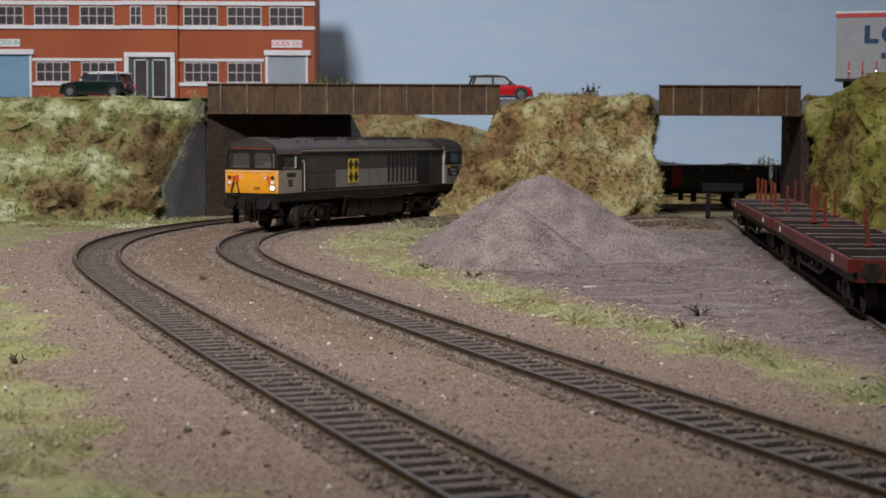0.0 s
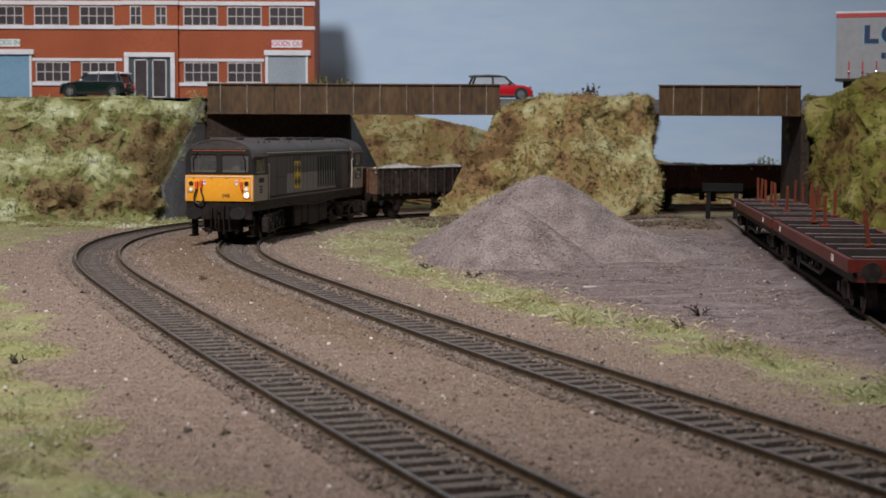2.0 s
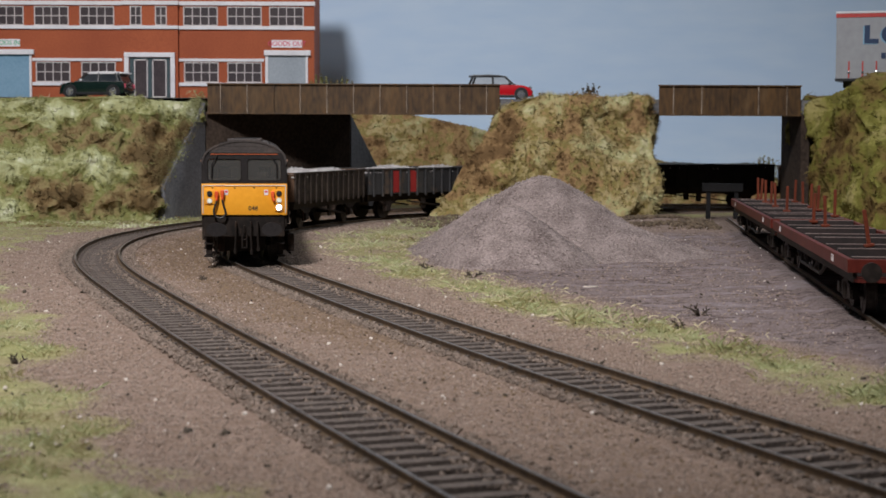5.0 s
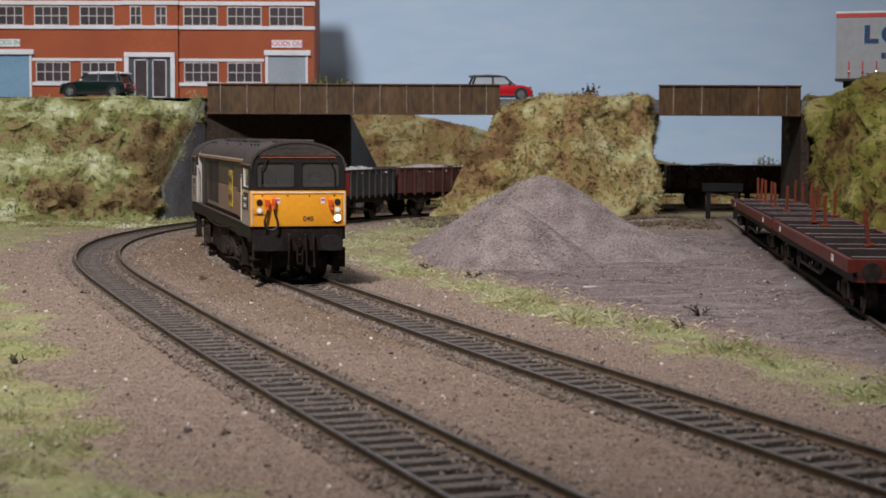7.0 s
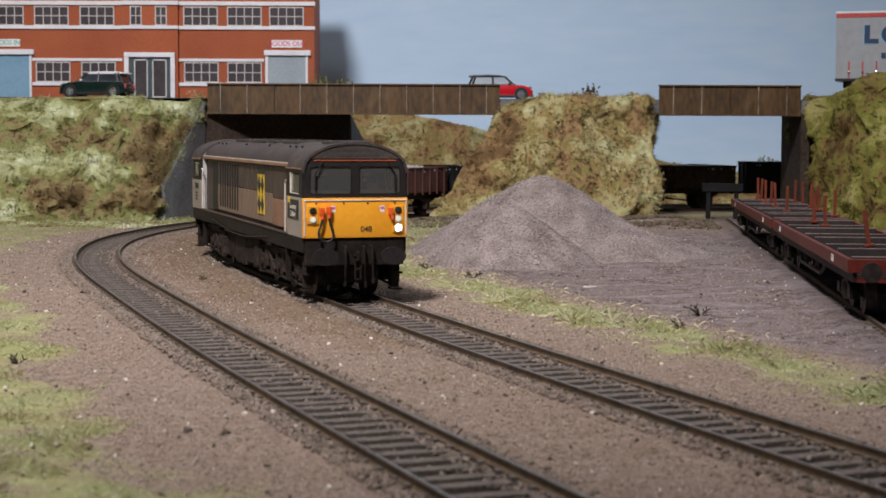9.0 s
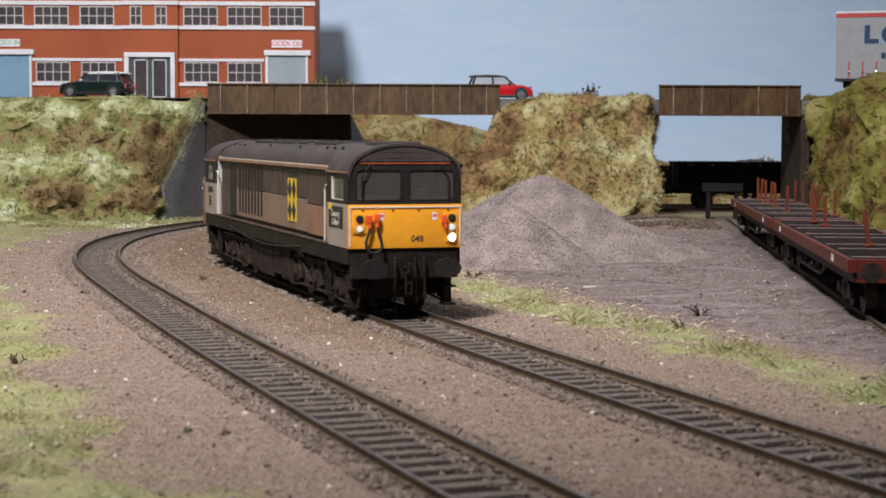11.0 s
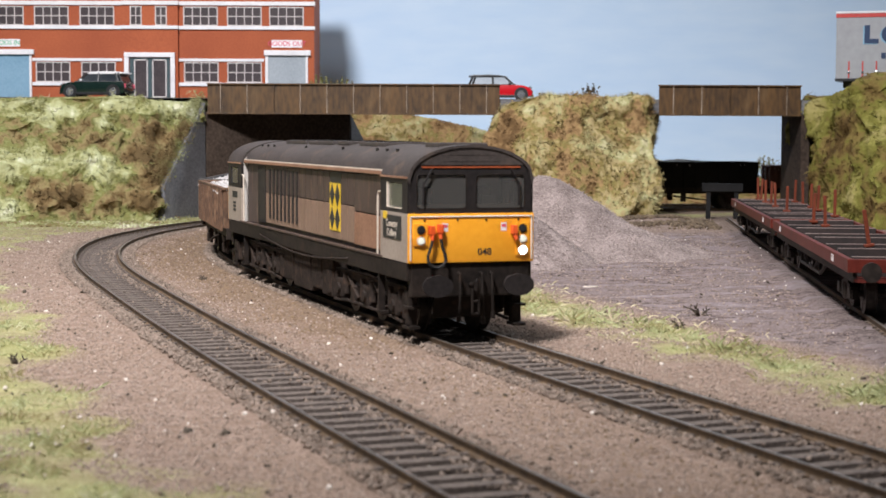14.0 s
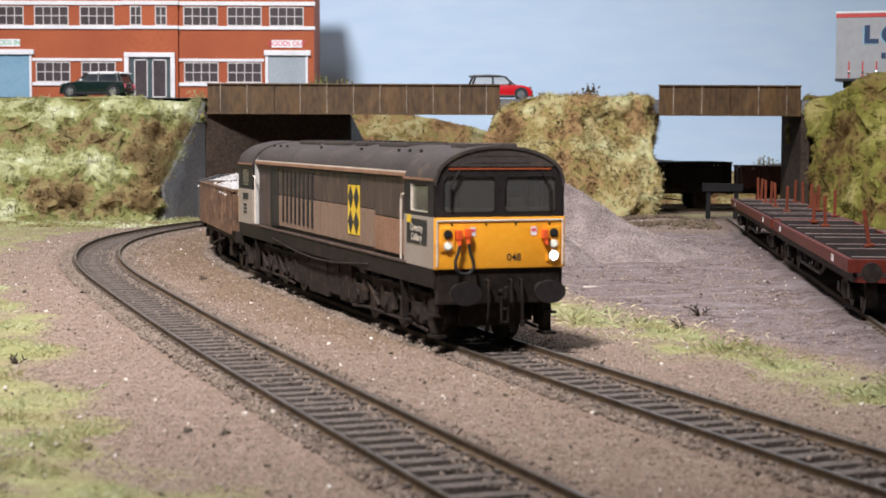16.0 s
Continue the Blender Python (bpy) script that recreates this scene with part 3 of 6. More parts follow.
def scatter_scrub():
    """Brown low growth round the banks' feet, stalks and cracks in the yard, dead weeds."""
    n = 9000
    x = rng.random(n) * 200 - 25
    y = 985 + 105 * rng.random(n) ** 0.7
    u, _ = lateral(x, y)
    keep = (u > 24) & (np.abs(x - siding_x(y)) > 20) & (fbm(x, y, 28, 6.0, 3) > -0.12)
    x, y, u = x[keep], y[keep], u[keep]
    z = ground_height(x, y, u) + 0.6 * rng.random(len(x))
    tagged(chips("brown_scrub", np.column_stack([x, y, z + 0.5]), 0.4 + 1.0 * rng.random(len(x)) ** 2, SCRUB), "low brown scrub and crumbs at the foot of the bank", "scrub", kind="stuff")
    n = 4200
    x, y = rng.random(n) * 320 - 345, 985 + 70 * rng.random(n)
    u, _ = lateral(x, y)
    keep = (u < -SPACING - 22)
    x, y, u = x[keep], y[keep], u[keep]
    tagged(chips("green_scrub", np.column_stack([x, y, ground_height(x, y, u) + 0.5 * rng.random(len(x))]), 0.35 + 0.9 * rng.random(len(x)) ** 2, FLOCK_GREEN), "mossy green scrub at the foot of the west bank", "scrub", kind="stuff")
    n = 260
    x, y = 40 + 105 * rng.random(n), 420 + 420 * rng.random(n)
    u, _ = lateral(x, y)
    keep = (u > 88) & (np.abs(x - siding_x(y)) > 22)
    x, y, u = x[keep], y[keep], u[keep]
    d = np.column_stack([rng.choice([-1, 1], len(x)) * 1.0, 0.5 * rng.normal(size=len(x)), np.zeros(len(x))])
    tagged(blades("yard_cracks", np.column_stack([x, y, ground_height(x, y, u) + 0.12]), 2 + 8 * rng.random(len(x)) ** 2, TWIG, 0.1, 0.3, None, d, 0.0), "dark twigs and cracks strewn over the yard", "debris", kind="stuff")
    n = 1400
    y = 430 + 520 * rng.random(n)
    s = np.interp(y, LINE[::-1, 1], LINE_S[::-1])
    p = np.array([on_line(a, b) for a, b in zip(s, 40 + 50 * rng.random(n))])
    u, _ = lateral(p[:, 0], p[:, 1])
    up = rng.normal(size=(n, 3)) * np.array([1, 1, 0.25]) + np.array([0, 0, 0.35])
    up /= np.linalg.norm(up, axis=1)[:, None]
    tagged(blades("straw_stalks", np.column_stack([p[:, :2], ground_height(p[:, 0], p[:, 1], u) + 0.1]), 1.4 + 3.2 * rng.random(n) ** 2, STRAW, 0.3, 0.11, None, up), "loose straw-coloured stalks lying on the turf", "stalks", kind="stuff")
    for x, y, h in ((-7, 703, 4.0), (12, 655, 4.5), (81, 520, 5.5), (70, 488, 3.2), (-93, 640, 2.2), (-104, 404, 2.6)):
        u, _ = lateral(np.array([x]), np.array([y], float))
        bm = B()
        for k in range(9):
            a, l = rnd.uniform(0, 6.3), h * rnd.uniform(0.5, 1.1)
            e = (l * math.cos(a) * 0.9, l * math.sin(a) * 0.9, l * rnd.uniform(0.15, 0.75))
            pipe(bm, [(0, 0, -0.3), (e[0] * 0.5, e[1] * 0.5, e[2] * 0.7), e], 0.2, 5)
            rod(bm, (e[0] * 0.6, e[1] * 0.6, e[2] * 0.75), (e[0] * 0.6 + rnd.uniform(-1, 1), e[1] * 0.6, e[2] + 0.8), 0.16, 5)
        ob = part("dead_weed", bm, TWIG, at=place(x, y, float(ground_height(np.array([x], float), np.array([y], float), u)[0])))
        tagged(ob, "small dead dark weed growing from the ground", "weed", "dead weeds")


def build_flake():
    bm = prism(B(), [(-3.2, -0.9), (-1.0, -1.5), (1.8, -0.8), (3.0, 0.2), (1.2, 1.3), (-1.6, 0.9), (-2.9, 0.5)], "z", 0.0, 0.45)
    x, y = np.array([55.0]), np.array([615.0])
    ob = part("flake", bm, PALE_CHIP, at=place(55, 615, float(ground_height(x, y, lateral(x, y)[0])[0]) + 0.15, 12))
    tagged(ob, "small white flake of plaster lying in the yard", "debris")


# ---- track ----
def rail_mesh(bm_side, bm_top, pts):
    """A flat-bottomed rail swept along points (x, y, heading)."""
    foot = [(-1.0, -2.0), (1.0, -2.0), (1.0, -1.7), (0.3, -1.4), (0.3, -0.6), (0.45, -0.45), (0.45, -0.03), (-0.45, -0.03), (-0.45, -0.45), (-0.3, -0.6), (-0.3, -1.4), (-1.0, -1.7)]
    head = [(-0.42, -0.03), (0.42, -0.03), (0.36, 0.0), (-0.36, 0.0)]
    for bm, outline in ((bm_side, foot), (bm_top, head)):
        rows = []
        for x, y, a in pts:
            rows.append([bm.verts.new((x + o * math.cos(a), y + o * math.sin(a), z)) for o, z in outline])
        k = len(outline)
        for r0, r1 in zip(rows, rows[1:]):
            for i in range(k):
                bm.faces.new((r0[i], r0[(i + 1) % k], r1[(i + 1) % k], r1[i]))
        bm.faces.new(rows[0][::-1])
        bm.faces.new(rows[-1])


def sleeper_mesh():
    bm = B()
    box(bm, -15.0, 15.0, -1.65, 1.65, -3.9, -2.0, 0.15)
    for s in (-1, 1):
        for o in (-1.45, 1.45):
            box(bm, s * GAUGE / 2 + o - 0.55, s * GAUGE / 2 + o + 0.55, -0.9, 0.9, -2.1, -1.25)
    return mesh_of("sleeper", bm, SLEEPER)


def build_track(name, label, path, sleepers, mesh):
    """path(s, off) gives x, y, heading."""
    top = thing(name, label, "railway track", group="tracks of the layout", kind="structure")
    for side in (-1, 1):
        a, b = B(), B()
        rail_mesh(a, b, [path(s, side * (GAUGE / 2 + 0.45)) for s in np.arange(sleepers[0] - 4, sleepers[-1] + 5, 6.0)])
        r = part("rail", a, RAIL, top)
        part("railhead", b, RAIL_TOP, r, "worn bright railhead")
    for s in sleepers:
        x, y, a = path(s + rnd.uniform(-0.5, 0.5), 0.0)
        ob = new("sleeper", mesh)
        ob.matrix_basis = place(x, y, rnd.uniform(-0.12, 0.05), math.degrees(a) + rnd.uniform(-1.2, 1.2))
        ob.parent = top
    return top


def build_tracks():
    mesh = sleeper_mesh()
    build_track("running_track", "curved track with rusty rails and dark timber sleepers", on_line, np.arange(-640, 640, 7.2), mesh)
    build_track("outer_track", "curved outer track with rusty rails on dark sleepers", lambda s, o: on_line(s, o - SPACING), np.arange(-760, 640, 7.2), mesh)

    def straight(s, o):
        (x0, y0), (x1, y1) = SIDING
        d = math.hypot(x1 - x0, y1 - y0)
        a = math.atan2(-(x1 - x0), y1 - y0)
        k = s / d
        return x0 + (x1 - x0) * k + o * math.cos(a), y0 + (y1 - y0) * k + o * math.sin(a), a
    build_track("siding_track", "straight siding track sunk in dark earth", straight, np.arange(0, 770, 7.2), mesh)


# ---- embankments ----
def loft(foot, top, foot_z, top_z, rings, per, bulge=0.0, rough=3.0, seed=0.0, top_rough=0.6):
    """A bank between a foot outline and a top outline with the same number of corners; top_z may be one height or one per corner."""
    k = len(foot)
    tz = top_z if isinstance(top_z, (list, tuple)) else [top_z] * k
    rows = []
    for r in range(rings + 1):
        f = r / rings
        row = []
        for i in range(k):
            j = (i + 1) % k
            for q in range(per):
                h = q / per
                a = Vector((foot[i][0] * (1 - h) + foot[j][0] * h, foot[i][1] * (1 - h) + foot[j][1] * h, foot_z))
                b = Vector((top[i][0] * (1 - h) + top[j][0] * h, top[i][1] * (1 - h) + top[j][1] * h, tz[i] * (1 - h) + tz[j] * h))
                g = f ** (1 - bulge * 0.5)
                p = Vector((a.x + (b.x - a.x) * f, a.y + (b.y - a.y) * f, a.z + (b.z - a.z) * g))
                c = noise.noise_vector(p / 42 + Vector((seed, 0, seed))) * rough * 1.2 + noise.noise_vector(p / 20 + Vector((seed, seed, 0))) * rough * 0.9 + noise.noise_vector(p / 7 + Vector((seed, 0, 0))) * rough * 0.45
                w = 1.0 if r < rings else 0.5
                row.append(p + Vector((c.x * w, c.y * w, c.z * w * (top_rough if r == rings else 0.7))))
        rows.append(row)
    n = k * per
    v = np.array([p[:] for row in rows for p in row])
    faces = [(r * n + i, r * n + (i + 1) % n, (r + 1) * n + (i + 1) % n, (r + 1) * n + i) for r in range(rings) for i in range(n)]
    c = v[-n:].mean(0)
    v = np.vstack([v, c])
    caps = [(rings * n + i, rings * n + (i + 1) % n, len(v) - 1) for i in range(n)]
    return v, faces, caps


def bank(name, label, foot, top, foot_z, top_z, mat, chip_count, seed, rings=14, per=26, rough=3.0, bulge=0.3, size=(0.5, 1.3), tufts=0, front=None):
    v, faces, caps = loft(foot, top, foot_z, top_z, rings, per, bulge, rough, seed)
    bm = B()
    vs = [bm.verts.new(p) for p in v]
    for f in faces + caps:
        bm.faces.new([vs[i] for i in f])
    ob = part(name, bm, mat, None, "", 60)
    tagged(ob, label, "embankment", kind="structure")
    # crumbs of flock over the surface, one island each
    q = np.array([[v[i] for i in f] for f in faces])
    t3 = np.array([[v[i] for i in f] for f in caps])
    area = np.linalg.norm(np.cross(q[:, 1] - q[:, 0], q[:, 3] - q[:, 0]), axis=1)
    if front is not None:
        area = area * front(q.mean(1))
    n1 = int(chip_count * 0.88)
    i = rng.choice(len(q), n1, p=area / area.sum())
    a, b = rng.random((n1, 1)), rng.random((n1, 1))
    p = q[i, 0] * (1 - a) * (1 - b) + q[i, 1] * a * (1 - b) + q[i, 2] * a * b + q[i, 3] * (1 - a) * b
    n2 = chip_count - n1
    area2 = np.linalg.norm(np.cross(t3[:, 1] - t3[:, 0], t3[:, 2] - t3[:, 0]), axis=1)
    i = rng.choice(len(t3), n2, p=area2 / area2.sum())
    a, b = rng.random((n2, 1)) ** 0.5, rng.random((n2, 1))
    p2 = t3[i, 2] * (1 - a) + a * ((1 - b) * t3[i, 0] + b * t3[i, 1])
    p = np.vstack([p, p2]) + rng.normal(size=(chip_count, 3)) * 0.5
    tagged(chips(name + "_flock", p, size[0] + size[1] * rng.random(chip_count) ** 3, mat), "crumbled foam flock and lichen covering a bank", "foliage", kind="stuff")
    if tufts:
        k = rng.choice(len(p), tufts)
        comb = np.array([noise.noise_vector(Vector(a) / 13 + Vector((seed, 3, 0)))[:] for a in p[k]]) * 1.9
        up = comb + rng.normal(size=(tufts, 3)) * 0.42 + np.array([0, -0.45, 0.1])
        up /= np.linalg.norm(up, axis=1)[:, None]
        long = 0.6 + 0.9 * np.clip(0.5 + fbm(p[k, 0] + p[k, 1], p[k, 2], 16, seed, 2), 0, 1.4)
        tagged(blades(name + "_fibres", p[k], (1.2 + 3.4 * rng.random(tufts) ** 2) * long, mat, 0.5, 0.26, None, up, 0.05), "tangled pale grass fibres on a bank", "grass", kind="stuff")
    return ob


ROAD_Z = 78.0


def build_banks():
    face = lambda c: np.where(c[:, 1] < 1175, 1.0, 0.1) * np.where(np.abs(c[:, 0]) < 470, 1.0, 0.05)
    bank("bank_west", "grassy embankment in mottled green and straw flock", [(-700, 1020), (-380, 1035), (-225, 1050), (-187, 1058), (-170, 1128), (-170, 1204), (-700, 1204)],
         [(-700, 1118), (-380, 1122), (-260, 1122), (-205, 1122), (-170, 1134), (-170, 1200), (-700, 1200)], -12, [76, 76, 76, 76, 74, 77, 77], FLOCK_GREEN, 9000, 2.0, 30, 60, 10.5, 0.35, (0.25, 0.8), 120000, face)
    bank("bank_middle", "steep grassy bank between two bridges, straw and brown flock", [(-10, 1096), (26, 1083), (90, 1074), (144, 1083), (146, 1130), (145, 1168), (80, 1160), (38, 1136)],
         [(47, 1120), (64, 1112), (100, 1108), (138, 1112), (141, 1135), (141, 1165), (90, 1162), (56, 1146)], -10, [76, 79, 80, 79, 77, 77, 77, 76], FLOCK, 7000, 5.0, 30, 30, 7.5, 0.40, (0.25, 0.8), 95000, face)
    bank("bank_east", "overgrown grassy embankment in olive and brown flock, darkened for weaker light", [(253, 1128), (246, 1050), (262, 1000), (420, 965), (620, 965), (620, 1204), (253, 1204)],
         [(254, 1136), (260, 1108), (278, 1085), (420, 1040), (620, 1040), (620, 1200), (254, 1200)], -12, [78, 83, 94, 98, 98, 84, 78], FLOCK_OLIVE_DIM, 7000, 8.0, 28, 44, 9.0, 0.4, (0.25, 0.8), 85000, face)
    bank("bank_back", "distant low bank of brown and green scrub", [(-120, 1312), (-20, 1314), (50, 1318), (140, 1330), (420, 1340), (420, 1360), (-120, 1360)],
         [(-120, 1334), (-25, 1334), (22, 1336), (60, 1340), (420, 1350), (420, 1356), (-120, 1356)], -4, [76, 70, 58, 12, -3, -3, 76], FLOCK, 9000, 11.0, 16, 30, 6.0, 0.3, (0.4, 1.2), 30000)


def build_wall_flock():
    """Flock that creeps over the edge of the wing wall."""
    n = 5200
    k = rng.random(n)
    c = np.column_stack([-164.5 - 19 * k, 1130 - 54 * k, 76 - 55 * k ** 0.9])
    c = c + rng.normal(size=(n, 3)) * np.array([2.6, 2.4, 3.4]) + np.array([-2.0, -0.5, 1.0])
    foot = np.column_stack([-182 + 30 * rng.random(400), 1062 + 30 * rng.random(400), -2.5 + 2.5 * rng.random(400) ** 3])
    tagged(chips("wall_flock", np.vstack([c, foot]), 0.2 + 0.6 * rng.random(n + 400) ** 3, FLOCK_GREEN), "flock creeping over the wing wall edge", "foliage", kind="stuff")
    up = rng.normal(size=(6000, 3))
    up /= np.linalg.norm(up, axis=1)[:, None]
    tagged(blades("wall_fibres", c[rng.choice(n, 6000)], 1.0 + 3.0 * rng.random(6000) ** 2, FLOCK_GREEN, 0.9, 0.15, None, up), "grass fibres along the wing wall edge", "grass", kind="stuff")


def build_bushes():
    """Dark scraggy lichen on the skyline."""
    for name, label, c, r, n, mat in (("lichen_bush", "small dark lichen bush on the bank top", (99, 1122, 82), 5.5, 260, TWIG), ("lichen_bush", "thin dark lichen sprig on the bank top", (128, 1120, 80), 2.6, 90, TWIG),
                                      ("lichen_bush", "dark green bush on the road edge", (-88, 1197, 88.5), 6.5, 420, FLOCK_GREEN), ("lichen_bush", "dark green bush on the road edge", (-72, 1198, 87), 6.0, 380, FLOCK_GREEN),
                                      ("lichen_bush", "pale bush before the backdrop", (262, 1346, 27), 9.0, 500, FLOCK_GREEN), ("lichen_bush", "dark sprig hanging from the bank edge", (36, 1128, 64), 3.0, 120, TWIG)):
        d = rng.normal(size=(n, 3))
        d /= np.linalg.norm(d, axis=1)[:, None]
        p = np.array(c) + d * r * (rng.random((n, 1)) ** 0.5) * np.array([1.3, 0.9, 0.8])
        p[:, 2] += 0.5 * r * np.sin(p[:, 0] * 1.7)  # ragged outline
        ob = chips(name, p - np.array(c), 0.3 + 0.55 * rng.random(n), mat)
        ob.matrix_basis = place(*c)
        tagged(ob, label, "bush", "bushes on the skyline")
        bm = B()
        for q in range(14):
            e = p[q] - np.array(c)
            rod(bm, (e[0] * 0.1, e[1] * 0.1, -r * 1.6), e, 0.22, 5, 0.1)
        part("stem", bm, TWIG, ob)


# ---- bridges and walls ----
def wall_between(name, label, a, b, za, zb, thick, mat, z0=-4):
    """An upright wall between two plan points whose top slopes from za to zb; thick goes to its left."""
    a, b = Vector((*a, 0)), Vector((*b, 0))
    n = Vector((-(b - a).y, (b - a).x, 0)).normalized() * thick
    bm = B()
    low = [bm.verts.new((p.x, p.y, z0)) for p in (a, b, b + n, a + n)]
    high = [bm.verts.new((p.x, p.y, z)) for p, z in ((a, za), (b, zb), (b + n, zb), (a + n, za))]
    bm.faces.new(low)
    bm.faces.new(high)
    for i in range(4):
        bm.faces.new((low[i], low[(i + 1) % 4], high[(i + 1) % 4], high[i]))
    bmesh.ops.recalc_face_normals(bm, faces=bm.faces[:])
    bmesh.ops.bevel(bm, geom=bm.edges[:], offset=0.4, segments=1, affect="EDGES")
    return tagged(part(name, bm, mat), label, "wall", kind="structure")


def girder(name, label, x0, x1, y, stiffeners, parent_group):
    """A riveted plate girder with flanges, stiffeners and a dark deck plate behind it."""
    g = thing(name, label, "bridge girder", place((x0 + x1) / 2, y, 67.0), parent_group)
    h = (x1 - x0) / 2
    bm = B()
    box(bm, -h, h, 0.0, 1.2, 0.9, 20.0)
    part("web", bm, GIRDER, g)
    for z in (0.0, 19.9):
        bm = B()
        box(bm, -h - 0.3, h + 0.3, -1.5, 2.2, z, z + 0.95, 0.12)
        part("flange", bm, GIRDER, g)
    for i in range(stiffeners):
        x = -h + 2 * h * (i + 0.5) / stiffeners
        bm = B()
        box(bm, x - 0.28, x + 0.28, -1.35, 0.02, 1.0, 19.8)
        for k in range(8):
            rod(bm, (x + 0.9, 0.05, 2.2 + 2.25 * k), (x + 0.9, -0.18, 2.2 + 2.25 * k), 0.22, 6)
        part("stiffener", bm, GIRDER_EDGE if rnd.random() < 0.6 else GIRDER, g)
    bm = B()
    for k in range(int(2 * h / 1.9)):
        for z in (1.35, 19.4):
            rod(bm, (-h + 1 + 1.9 * k, 0.05, z), (-h + 1 + 1.9 * k, -0.15, z), 0.2, 5)
    part("rivet_rows", bm, GIRDER, g)
    return g


def build_bridges():
    girder("bridge_girder", "long brown rusty plate girder over the running lines", -160, 38, 1129, 11, "road bridge girders")
    girder("bridge_girder", "short brown rusty plate girder over the siding", 146, 242, 1129, 5, "road bridge girders")
    bm = B()
    box(bm, -158, 58, 1131.3, 1198, 68.5, 77.5)
    tagged(part("bridge_deck", bm, CONCRETE), "dark bridge deck under the road", "bridge deck", kind="structure")
    bm = B()
    box(bm, 141, 250, 1131.3, 1198, 68.5, 77.5)
    tagged(part("bridge_deck", bm, CONCRETE), "dark bridge deck under the road over the siding", "bridge deck", kind="structure")
    bm = B()
    box(bm, -700, 640, 1131.4, 1203, 77.6, 78.0)
    tagged(part("road", bm, ASPHALT), "grey model road across the bridges", "road", kind="structure")
    wall_between("wall_abutment", "brown abutment wall beside the outer track, darkened for deck shade", (-161, 1130.5), (-67, 1197), 68.4, 68.4, 6, DECK_SHADE_WALL)
    wall_between("wall_wing", "grey concrete wing wall sloping down the bank", (-180.5, 1076), (-161.5, 1130), 20, 75, 5, CONCRETE)
    wall_between("wall_wing_back", "dark wing wall sloping behind the bridge", (-66.5, 1198), (-44, 1236), 68, 20, 5, CONCRETE)
    wall_between("wall_pier", "pier beside the siding, darkened for deck shade", (243, 1131), (243, 1197), 68.4, 68.4, -6, DECK_SHADE_WALL)


# ---- backdrop and hall ----
def build_setting():
    bm = B()
    pts = [(-900, 1150)] + [(-900 + 140 * (1 - math.cos(a)), 1226 + 140 * math.sin(a)) for a in np.linspace(0, math.pi / 2, 9)]
    pts += [(1040 - 140 * (1 - math.cos(a)), 1226 + 140 * math.sin(a)) for a in np.linspace(math.pi / 2, 0, 9)] + [(1040, 1150)]
    lo = [bm.verts.new((x, y, -24)) for x, y in pts]
    hi = [bm.verts.new((x, y, 420)) for x, y in pts]
    lo2 = [bm.verts.new((x * 1.005, y + 6, -24)) for x, y in pts]
    hi2 = [bm.verts.new((x * 1.005, y + 6, 420)) for x, y in pts]
    for a, b in ((lo, hi), (lo2, hi2), (hi, hi2)):
        for i in range(len(pts) - 1):
            bm.faces.new((a[i], a[i + 1], b[i + 1], b[i]))
    tagged(part("backdrop", bm, SKY_BOARD, None, "", 40), "hand-painted pale blue sky board with curved corners", "backdrop", kind="structure")


# ---- factory building ----
def window(parent, x, z, w, h, cols, rows):
    """A steel-framed window, x and z at its lower left corner on the wall face (y = 0, front is -y)."""
    win = part("window", box(B(), x, x + w, -0.15, 0.4, z, z + h), PANE, parent)
    bm = B()
    t = 0.75
    for a, b, c, d in ((x - t, x + w + t, z - t, z), (x - t, x + w + t, z + h, z + h + t), (x - t, x, z, z + h), (x + w, x + w + t, z, z + h)):
        box(bm, a, b, -0.75, 0.0, c, d)
    part("frame", bm, WINDOW_BAR, win)
    for i in range(1, cols):
        part("glazing_bar", box(B(), x + w * i / cols - 0.3, x + w * i / cols + 0.3, -0.6, -0.1, z, z + h), WINDOW_BAR, win)
    for i in range(1, rows):
        part("glazing_bar", box(B(), x, x + w, -0.55, -0.12, z + h * i / rows - 0.3, z + h * i / rows + 0.3), WINDOW_BAR, win)
    return win


def lettering(name, text, size, mat, parent, m, thick=0.05):
    cu = bpy.data.curves.new(name, "FONT")
    cu.body, cu.size, cu.extrude, cu.align_x, cu.align_y = text, size * MM, thick * MM, "CENTER", "CENTER"
    cu.offset = size * MM * 0.012
    cu.materials.append(mat)
    ob = new(name, cu)
    ob.parent = parent
    ob.matrix_basis = m
    return ob


